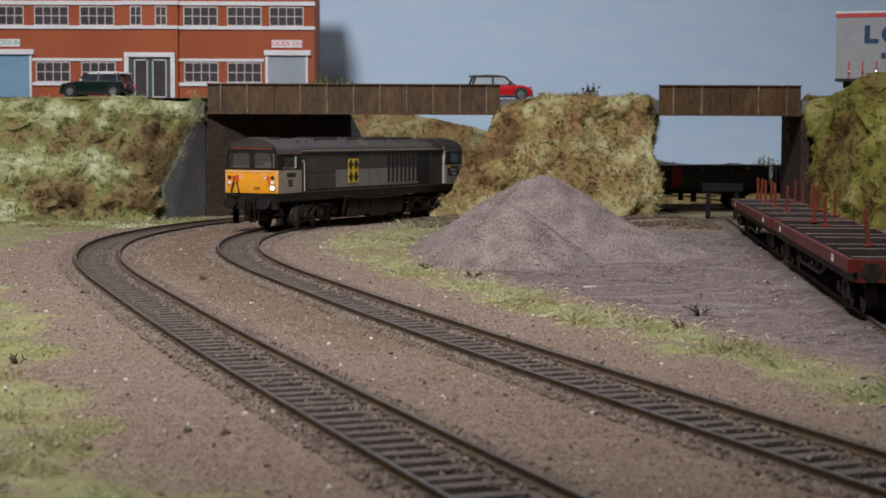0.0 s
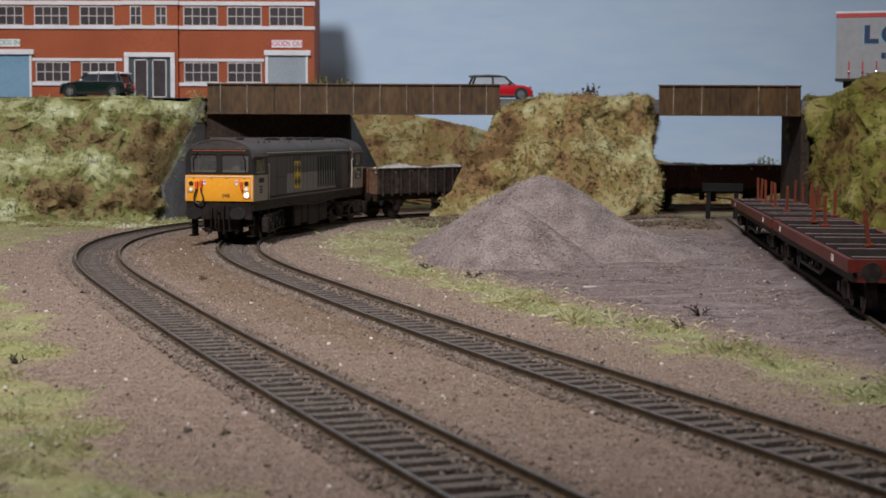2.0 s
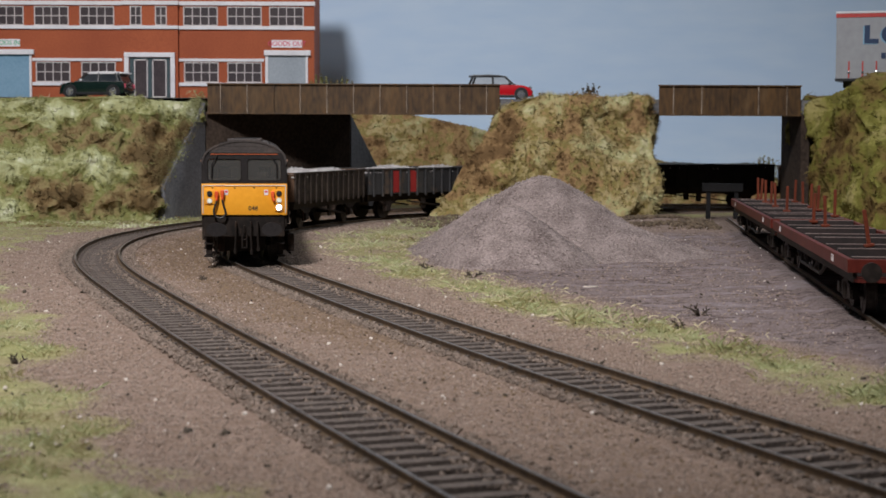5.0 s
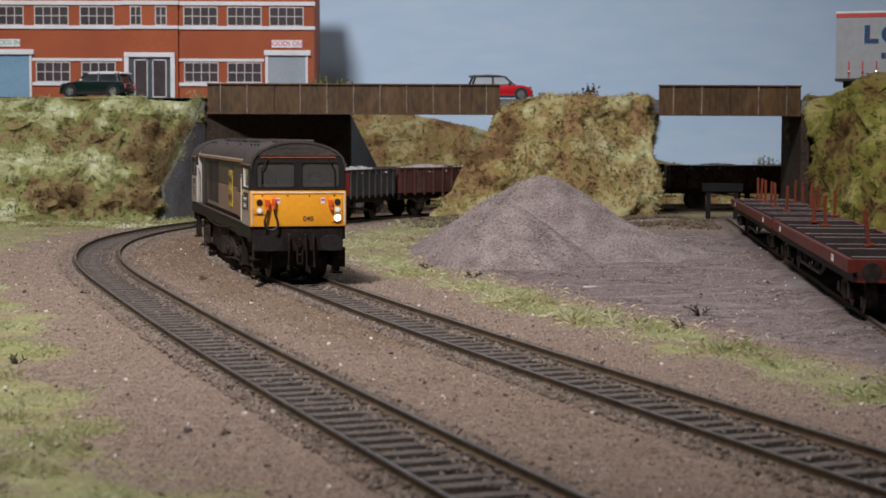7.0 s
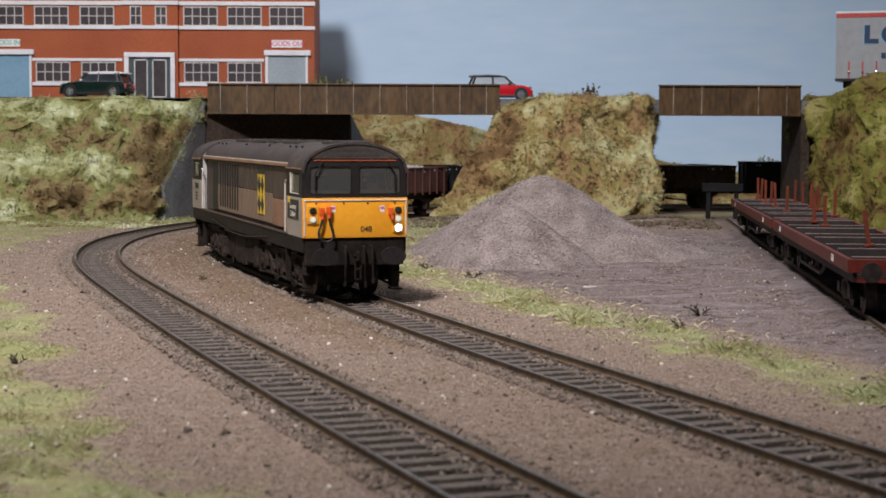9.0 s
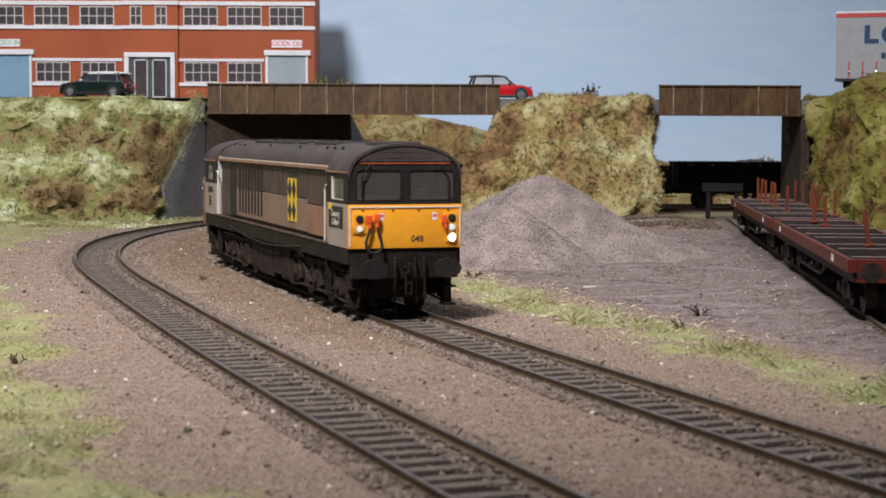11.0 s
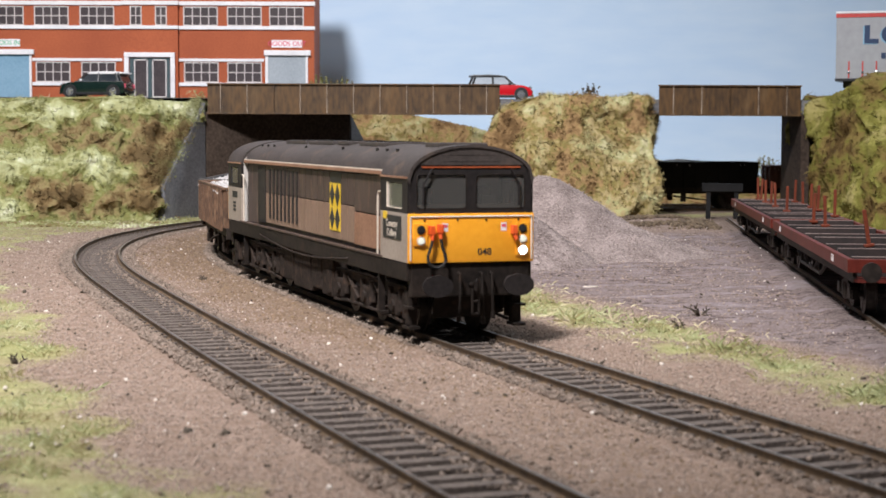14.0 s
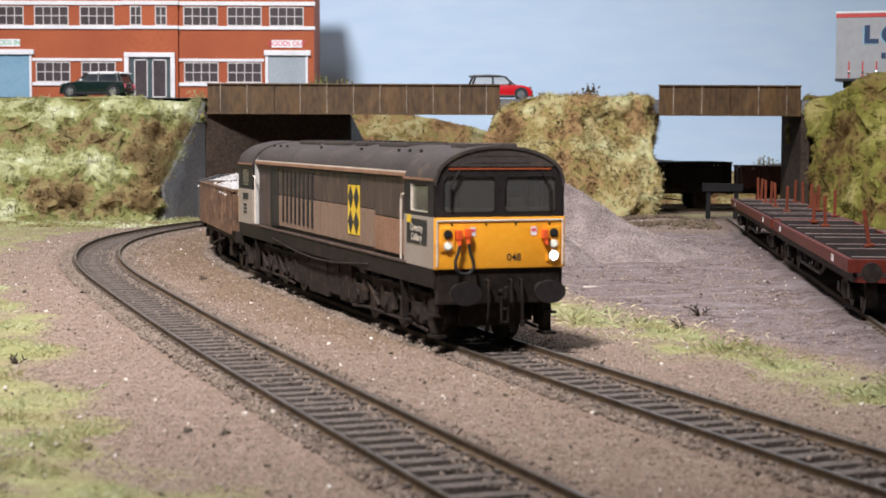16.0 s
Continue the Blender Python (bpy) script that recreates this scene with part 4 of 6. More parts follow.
def build_factory():
    """Low-relief brick factory; local x along the wall from its east corner, z from the road."""
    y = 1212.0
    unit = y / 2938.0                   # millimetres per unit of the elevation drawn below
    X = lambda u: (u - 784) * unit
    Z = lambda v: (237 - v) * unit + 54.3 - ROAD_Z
    ob = thing("factory", "orange-red brick factory with white bands and steel windows", "building", place(0, y, ROAD_Z))
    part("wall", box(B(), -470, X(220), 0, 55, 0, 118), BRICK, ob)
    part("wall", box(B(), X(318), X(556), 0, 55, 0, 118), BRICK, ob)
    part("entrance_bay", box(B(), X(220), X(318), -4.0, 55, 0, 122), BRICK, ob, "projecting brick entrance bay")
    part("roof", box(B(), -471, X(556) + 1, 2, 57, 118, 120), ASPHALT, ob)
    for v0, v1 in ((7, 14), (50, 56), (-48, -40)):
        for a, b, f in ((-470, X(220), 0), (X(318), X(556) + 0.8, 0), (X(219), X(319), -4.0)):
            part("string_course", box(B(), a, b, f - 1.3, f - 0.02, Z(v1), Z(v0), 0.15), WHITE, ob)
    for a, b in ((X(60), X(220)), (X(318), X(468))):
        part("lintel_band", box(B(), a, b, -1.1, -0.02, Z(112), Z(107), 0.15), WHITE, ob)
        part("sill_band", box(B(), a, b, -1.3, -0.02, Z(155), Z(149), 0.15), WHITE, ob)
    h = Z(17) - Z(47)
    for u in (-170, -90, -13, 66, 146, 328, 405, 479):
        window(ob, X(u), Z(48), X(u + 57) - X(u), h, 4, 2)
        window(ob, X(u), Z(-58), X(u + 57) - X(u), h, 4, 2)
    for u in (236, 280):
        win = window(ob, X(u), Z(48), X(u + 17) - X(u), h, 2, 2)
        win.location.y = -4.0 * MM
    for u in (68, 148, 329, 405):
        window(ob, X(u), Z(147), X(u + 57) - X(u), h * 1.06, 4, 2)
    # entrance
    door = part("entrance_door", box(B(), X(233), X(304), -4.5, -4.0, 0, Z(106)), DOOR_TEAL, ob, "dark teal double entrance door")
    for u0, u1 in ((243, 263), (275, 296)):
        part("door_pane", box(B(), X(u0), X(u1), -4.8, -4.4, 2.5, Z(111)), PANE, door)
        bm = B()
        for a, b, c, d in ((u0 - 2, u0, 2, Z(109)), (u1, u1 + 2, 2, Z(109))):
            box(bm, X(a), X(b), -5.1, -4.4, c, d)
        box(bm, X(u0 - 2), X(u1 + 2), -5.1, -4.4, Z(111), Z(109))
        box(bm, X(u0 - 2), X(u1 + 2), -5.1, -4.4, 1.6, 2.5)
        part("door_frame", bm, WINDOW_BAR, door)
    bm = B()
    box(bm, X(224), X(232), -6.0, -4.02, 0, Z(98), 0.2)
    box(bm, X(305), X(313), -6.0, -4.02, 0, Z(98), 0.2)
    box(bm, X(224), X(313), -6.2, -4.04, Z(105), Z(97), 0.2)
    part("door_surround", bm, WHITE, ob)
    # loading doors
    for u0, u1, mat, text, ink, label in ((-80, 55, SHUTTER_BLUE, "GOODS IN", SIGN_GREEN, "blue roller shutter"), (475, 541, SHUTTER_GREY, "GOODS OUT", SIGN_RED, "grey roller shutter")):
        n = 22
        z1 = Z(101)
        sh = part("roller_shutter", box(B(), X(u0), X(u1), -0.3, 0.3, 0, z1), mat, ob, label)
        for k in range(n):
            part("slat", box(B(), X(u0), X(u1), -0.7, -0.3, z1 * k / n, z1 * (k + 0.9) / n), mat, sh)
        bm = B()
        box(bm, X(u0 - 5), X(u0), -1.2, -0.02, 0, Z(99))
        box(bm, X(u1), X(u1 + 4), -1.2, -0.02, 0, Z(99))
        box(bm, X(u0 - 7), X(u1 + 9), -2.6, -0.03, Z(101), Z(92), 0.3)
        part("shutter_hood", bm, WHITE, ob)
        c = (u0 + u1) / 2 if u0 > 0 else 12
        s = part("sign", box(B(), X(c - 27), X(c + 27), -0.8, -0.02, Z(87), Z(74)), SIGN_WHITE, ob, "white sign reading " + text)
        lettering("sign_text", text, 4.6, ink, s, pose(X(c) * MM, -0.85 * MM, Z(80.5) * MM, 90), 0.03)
    return ob


# ---- road vehicles ----
def car(name, label, paint, roof_mat, at, glass_mat):
    """A small three-door hatchback, 47 mm long; front to +x."""
    c = thing(name, label, "car", at, "parked cars")
    out = [(-23.0, 3.2), (-23.4, 6.5), (-22.6, 10.4), (-20.5, 11.0), (8.5, 11.2), (17.5, 10.3), (21.8, 8.6), (23.4, 6.2), (23.2, 3.0), (19.0, 2.2), (-19.0, 2.2)]
    bm = prism(B(), out, "y", -10.5, 10.5)
    bmesh.ops.bevel(bm, geom=bm.edges[:], offset=0.9, segments=2, affect="EDGES", profile=0.6)
    part("body", bm, paint, c, "", 40)
    bm = B()
    lo = [(-21.2, -9.6, 10.8), (10.6, -9.6, 10.8), (10.6, 9.6, 10.8), (-21.2, 9.6, 10.8)]
    hi = [(-18.8, -8.2, 16.4), (3.2, -8.2, 16.4), (3.2, 8.2, 16.4), (-18.8, 8.2, 16.4)]
    a, b = [bm.verts.new(p) for p in lo], [bm.verts.new(p) for p in hi]
    bm.faces.new(b)
    for i in range(4):
        bm.faces.new((a[i], a[(i + 1) % 4], b[(i + 1) % 4], b[i]))
    part("glasshouse", bm, glass_mat, c)
    bm = prism(B(), [(-21.6, 16.3), (-21.2, 17.2), (-18.0, 17.6), (-8.0, 17.9), (0.0, 17.6), (4.2, 16.6), (4.4, 16.0), (-19.0, 16.0)], "y", -8.8, 8.8)
    bmesh.ops.bevel(bm, geom=bm.edges[:], offset=0.35, segments=2, affect="EDGES", profile=0.6)
    part("roof", bm, roof_mat, c, "", 40)
    for s in (-1, 1):
        bm = B()
        for x0, x1 in ((10.8, 3.8), (-4.2, -4.6), (-18.6, -16.6), (-21.0, -18.4)):
            rod(bm, (x0, s * 9.75, 10.6), (x1, s * 8.4, 16.6), 0.75, 6)
        part("pillar", bm, CAR_BLACK, c)
        part("waist_strip", box(B(), -22, 12, s * 10.2 - 0.35, s * 10.2 + 0.35, 10.7, 11.15), CHROME, c)
        part("door_mirror", box(B(), 6.6, 8.2, s * 11.2 - 1.0, s * 11.2 + 1.0, 11.2, 12.6, 0.4), roof_mat, c)
        part("sill", box(B(), -15, 15, s * 10.3 - 0.5, s * 10.3 + 0.5, 2.0, 3.6, 0.2), CAR_BLACK, c)
        bm = B()
        rod(bm, (21.0, s * 7.2, 8.4), (23.0, s * 7.4, 8.0), 1.7, 12, 1.4)
        part("headlight", bm, CHROME, c)
        part("rear_light", box(B(), -23.6, -22.6, s * 8.6 - 0.9, s * 8.6 + 0.9, 6.4, 9.4, 0.3), SIGN_RED, c)
        for x in (-15.3, 15.6):
            bm = B()
            rod(bm, (x, s * 10.75, 4.1), (x, s * 8.0, 4.1), 4.9, 20)
            part("wheel_arch", bm, CAR_BLACK, c)
            bm = B()
            rod(bm, (x, s * 11.0, 4.0), (x, s * 7.6, 4.0), 4.0, 20)
            wheel = part("wheel", bm, CAR_BLACK, c)
            bm = B()
            rod(bm, (x, s * 11.25, 4.0), (x, s * 10.9, 4.0), 2.7, 14)
            for k in range(5):
                d = 2 * math.pi * k / 5
                rod(bm, (x, s * 11.3, 4.0), (x + 2.5 * math.cos(d), s * 11.3, 4.0 + 2.5 * math.sin(d)), 0.4, 5)
            part("rim", bm, CHROME, wheel)
    part("grille", box(B(), 23.0, 23.8, -4.5, 4.5, 4.4, 7.0, 0.3), CHROME, c)
    part("bumper", box(B(), 21.5, 24.0, -9.2, 9.2, 2.4, 4.0, 0.5), CAR_BLACK, c)
    return c


def build_trailer():
    """A high curtain-sided trailer, parked askew on the yard above the east bank."""
    t = thing("lorry_trailer", "grey curtain-sided lorry trailer with a red top band", "trailer", place(270.5, 1152, ROAD_Z, -20))
    box_part = part("curtain_side", box(B(), 0, 175, 0, 33, 15, 60.5, 0.4), TRAILER, t)
    part("top_rail", box(B(), -0.3, 175.3, -0.35, 33.3, 57.0, 59.6, 0.1), TRAILER_RED, t, "red band below the roof")
    part("roof_edge", box(B(), -0.4, 175.4, -0.5, 33.5, 59.7, 61.2, 0.3), WHITE, t, "pale roof edge")
    part("side_rave", box(B(), -0.3, 175.3, -0.4, 33.4, 13.5, 15.4, 0.1), CAR_BLACK, t)
    for i in range(17):
        x = 9.0 + 9.2 * i
        part("strap", box(B(), x - 0.5, x + 0.5, -0.5, 0.0, 15.6, 27.0, 0.1), TRAILER_RED, t, "red curtain strap")
        part("buckle", box(B(), x - 0.8, x + 0.8, -0.9, 0.0, 18.6, 20.2, 0.1), CHROME, t)
    # the haulier's lettering as plain shapes: a dark angle, a ring and small bars
    for mat, dx, dy, y in ((LOGO_PALE, -0.9, -0.5, -0.12), (LOGO_BLUE, 0, 0, -0.22)):
        bm = B()
        box(bm, 19 + dx, 22.6 + dx, y - 0.05, 0.05, 39 + dy, 51.5 + dy)
        box(bm, 22.6 + dx, 28.5 + dx, y - 0.05, 0.05, 39 + dy, 42.2 + dy)
        for k in range(20):
            a, b = 2 * math.pi * k / 20, 2 * math.pi * (k + 1.05) / 20
            q = [(37.0 + dx + r * math.cos(g) * 1.05, 45.2 + dy + r * math.sin(g)) for r, g in ((6.4, a), (6.4, b), (3.2, b), (3.2, a))]
            prism(bm, q, "y", y - 0.05, 0.05)
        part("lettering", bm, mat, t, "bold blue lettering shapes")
    bm = B()
    for i in range(9):
        box(bm, 30.5 + 4.2 * i, 33.5 + 4.2 * i, -0.25, 0.05, 28.6, 32.6)
    part("small_lettering", bm, LOGO_BLUE, t)
    part("chassis", box(B(), 4, 172, 10, 23, 9, 14, 0.4), CAR_BLACK, t)
    for x in (120, 137, 154):
        for y in (4, 29):
            part("wheel", rod(B(), (x, y - 3, 6.6), (x, y + 3, 6.6), 6.6, 20), CAR_BLACK, t)
    for y in (6, 27):
        part("landing_leg", box(B(), 38, 40.5, y - 1.2, y + 1.2, 0, 10), CAR_BLACK, t)
    return t


def build_heap():
    xs, ys = np.arange(-90, 95, 1.7), np.arange(-92, 80, 1.7)
    gx, gy = np.meshgrid(xs, ys)
    x, y = gx.ravel(), gy.ravel()
    n1, n2 = fbm(x, y, 30, 3.0, 3), fbm(x, y, 7, 5.0, 3)

    def cone(cx, cy, h, rx, ry, top):
        r = np.hypot((x - cx) / rx, (y - cy) / ry)
        return h * (1 - np.sqrt(r * r + top * top) + top * 0.55)
    z = np.maximum(cone(3, 23, 38.5, 60, 57, 0.14), cone(-13.5, -44, 26.5, 35, 34, 0.12))
    z = np.maximum(z, cone(30, 8, 18, 46, 42, 0.2))
    z = z + 1.6 * n1 + 0.5 * n2
    keep = z > -2.5
    z = np.maximum(z, -2.5)
    nx, ny = len(xs), len(ys)
    i = (np.arange(ny - 1)[:, None] * nx + np.arange(nx - 1)[None]).ravel()
    f = np.column_stack([i, i + 1, i + 1 + nx, i + nx])
    f = f[keep[f].any(1)]
    ob = arrays("gravel_mound", np.column_stack([x, y, z]), f, HEAP)
    for p in ob.data.polygons:
        p.use_smooth = True
    ob.matrix_basis = place(44, 775, -2.0)
    tagged(ob, "double heap of fine mauve-grey gravel tipped in the yard", "heap")
    k = rng.choice(np.nonzero(keep)[0], 22000)
    c = np.column_stack([x[k], y[k], z[k]]) + rng.normal(size=(len(k), 3)) * np.array([0.8, 0.8, 0.12])
    chips("gravel_surface", c, 0.17 + 0.30 * rng.random(len(k)) ** 3, HEAP_CHIP, ob)


# ---- siding wagons and buffer stop ----
def bogie_small(parent, x, wheel_r=6.2, mat=None):
    b = part("bogie", bogie_frame(24, 13.5), UNDER, parent, at=place(x, 0, 0))
    for w in (-11.5, 11.5):
        part("wheelset", wheelset(wheel_r), WHEEL, b, at=place(w, 0, wheel_r))
    return b


def wheelset(r, half=7.9):
    bm = B()
    rod(bm, (0, -13, 0), (0, 13, 0), 1.0, 8)
    for s in (-1, 1):
        rod(bm, (0, s * half, 0), (0, s * (half + 2.6), 0), r, 28)
        rod(bm, (0, s * (half - 0.7), 0), (0, s * half, 0), r + 0.6, 28)
        for k in range(6):
            d = 2 * math.pi * k / 6
            box(bm, -0.35, 0.35, -0.12, 0.12, r * 0.25, r * 0.82, 0, Matrix.Translation((0, s * (half + 2.65), 0)) @ Matrix.Rotation(d, 4, "Y"))
    return bm


def bogie_frame(length, y):
    bm = B()
    for s in (-1, 1):
        out = [(-length / 2 - 3, 4.6), (-length / 2 - 3, 7.4), (-length / 2 + 4, 8.6), (-3, 10.0), (3, 10.0), (length / 2 - 4, 8.6), (length / 2 + 3, 7.4), (length / 2 + 3, 4.6), (4.5, 4.0), (-4.5, 4.0)]
        prism(bm, out, "y", s * y - 0.7, s * y + 0.7)
        for x in (-length / 2 + 0.5, length / 2 - 0.5):
            box(bm, x - 2.2, x + 2.2, s * y - 1.4, s * y + 1.4, 4.6, 8.2, 0.4)
        for k in (-1.8, 0, 1.8):
            rod(bm, (k, s * (y + 0.4), 3.6), (k, s * (y + 0.4), 8.6), 0.9, 8)
    box(bm, -3, 3, -y, y, 6.5, 9.5, 0.3)
    return bm


def bolster_wagon(name, label, at, length, bolsters, stakes):
    w = thing(name, label, "railway wagon", at, "red bolster wagons in the siding")
    h = length / 2
    for s in (-1, 1):
        bm = box(B(), -h, h, s * 16.4 - 0.9, s * 16.4 + 0.9, 13.6, 17.6, 0.2)
        part("side_rail", bm, BAUXITE, w)
        part("headstock", box(B(), s * (h - 0.8) - 0.9, s * (h - 0.8) + 0.9, -17.4, 17.4, 13.6, 17.7, 0.25), BAUXITE, w)
        bm = B()
        # truss below the side rail
        pipe(bm, [(-h * 0.46, s * 14.5, 13.2), (-h * 0.24, s * 14.5, 6.4), (h * 0.24, s * 14.5, 6.4), (h * 0.46, s * 14.5, 13.2)], 0.65)
        for x in (-h * 0.24, -h * 0.08, h * 0.08, h * 0.24):
            rod(bm, (x, s * 14.5, 6.4), (x, s * 14.5, 13.4), 0.55, 6)
        for x0, x1 in ((-h * 0.24, -h * 0.08), (h * 0.24, h * 0.08)):
            rod(bm, (x0, s * 14.5, 13.2), (x1, s * 14.5, 6.6), 0.45, 6)
        part("truss", bm, UNDER, w)
        part("solebar", box(B(), -h + 1, h - 1, s * 15.0 - 0.6, s * 15.0 + 0.6, 10.6, 13.7), UNDER, w, "black solebar")
        for y in (-11.2, 11.2):
            bm = B()
            rod(bm, (s * (h - 0.2), y, 14.2), (s * (h + 3.0), y, 14.2), 1.6, 12)
            rod(bm, (s * (h + 3.0), y, 14.2), (s * (h + 5.4), y, 14.2), 1.0, 10)
            rod(bm, (s * (h + 5.2), y, 14.2), (s * (h + 6.2), y, 14.2), 3.0, 18)
            part("buffer", bm, UNDER, w)
        bogie_small(w, s * (h - 26))
        part("coupling", pipe(B(), [(s * h, 0, 12.6), (s * (h + 3), 0, 11), (s * (h + 3.6), 0, 7.5), (s * (h + 2.4), 0, 6.5)], 0.6), UNDER, w)
    part("deck", box(B(), -h + 1, h - 1, -15.4, 15.4, 10.6, 11.8), DECK, w)
    for i in range(bolsters):
        x = -h + 9 + (2 * h - 18) * i / (bolsters - 1)
        part("bolster", box(B(), x - 1.5, x + 1.5, -15.2, 15.2, 11.8, 17.9 + 0.5 * (i % 2), 0.3), BOLSTER, w)
        zt = 17.9 + 0.5 * (i % 2)
        # pale strip along one top edge of each bolster
        part("bolster_cap", box(B(), x - 1.55, x - 1.0, -15.1, 15.1, zt - 0.2, zt + 0.12, 0.06), BOLSTER_CAP, w, "pale bolster edge")
    for x, y, lean in stakes:
        m = Matrix.Translation((x, y, 17.0)) @ Matrix.Rotation(radians(lean), 4, "X")
        bm = box(B(), -0.65, 0.65, -0.65, 0.65, -5.3, 13.0, 0.2, m)
        box(bm, -1.7, 1.7, -1.7, 1.7, 0.6, 1.6, 0.3, m)
        part("stanchion", bm, STANCHION, w, "upright rust-orange stanchion")
    for x in (-h * 0.72, h * 0.72):
        bm = B()
        for k in range(5):
            box(bm, x + 1.2 * k, x + 1.2 * k + 0.8, 17.28, 17.42, 14.6, 15.9)
            if k != 2:
                box(bm, x + 1.2 * k, x + 1.2 * k + 0.8, 17.28, 17.42, 16.2, 16.7)
        part("side_lettering", bm, WINDOW_BAR, w)
    return w


def siding_pose(y, z=0.0):
    (x0, y0), (x1, y1) = SIDING
    return place(siding_x(y), y, z, math.degrees(math.atan2(y1 - y0, x1 - x0)))


def build_siding():
    bolster_wagon("bolster_wagon", "red-brown bogie bolster wagon with a few stanchions", siding_pose(600), 224, 8,
                  [(98, 2, 2), (67, 1, -2), (-53, 2, -9)])
    bolster_wagon("bolster_wagon", "red-brown bogie bolster wagon with many stanchions", siding_pose(838), 232, 9,
                  [(-46, 3, 1), (8, 3, -2), (32, 3, 2), (62, 3, 0), (88, 3, 3), (106, 3, -1), (70, -13.5, 2), (31, -13.5, -2), (-3, -13.5, 1), (-91, -13.5, 0), (-30, -13.5, 2)])
    # buffer stop in black: the bridge's shade is put into its colour
    st = thing("buffer_stop", "timber and rail buffer stop ending the siding, blackened for bridge shade", "buffer stop", place(186, 1106, 0, 84))
    part("buffer_beam", box(B(), -2.2, 2.2, -13.5, 13.5, 16.5, 22.0, 0.4), WAGON_BLACK, st)
    for y in (-9.2, 9.2):
        part("post", box(B(), -1.2, 1.2, y - 1.4, y + 1.4, -2.0, 17, 0.2), WAGON_BLACK, st)
        part("strut", rod(B(), (18, y, -1.5), (1, y, 15), 1.0, 8), WAGON_BLACK, st)


# ---- the diesel locomotive: local x forward, y to its left, z up from the railhead ----
HALF, CAB = 118.4, 25.0
RIGHT_ABOUT = Matrix.Rotation(math.pi, 4, "Z")


def arch(half, z0, z1, n=14):
    """Points over a shallow round roof from +half to -half."""
    return [(half * math.cos(a), z0 + (z1 - z0) * math.sin(a)) for a in np.linspace(0, math.pi, n)]


def fill_ngon(bm, outline, holes, x, thick):
    """An upright plate across the cab with round-cornered openings: outline and holes in (y, z)."""
    edges = []
    for loop in [outline] + holes:
        vs = [bm.verts.new((x, y, z)) for y, z in loop]
        edges += [bm.edges.new((vs[i], vs[(i + 1) % len(vs)])) for i in range(len(vs))]
    made = bmesh.ops.triangle_fill(bm, use_beauty=True, use_dissolve=False, edges=edges)
    faces = [g for g in made["geom"] if isinstance(g, bmesh.types.BMFace)]
    ext = bmesh.ops.extrude_face_region(bm, geom=faces)
    bmesh.ops.translate(bm, vec=(-thick, 0, 0), verts=[g for g in ext["geom"] if isinstance(g, bmesh.types.BMVert)])
    return bm


def rounded(y0, y1, z0, z1, r, n=4):
    pts = []
    for cy, cz, a0 in ((y1 - r, z1 - r, 0), (y0 + r, z1 - r, 90), (y0 + r, z0 + r, 180), (y1 - r, z0 + r, 270)):
        pts += [(cy + r * math.cos(radians(a0 + 90 * k / n)), cz + r * math.sin(radians(a0 + 90 * k / n))) for k in range(n + 1)]
    return pts


def turned(bm, m):
    bmesh.ops.transform(bm, matrix=m, verts=bm.verts[:])
    return bm


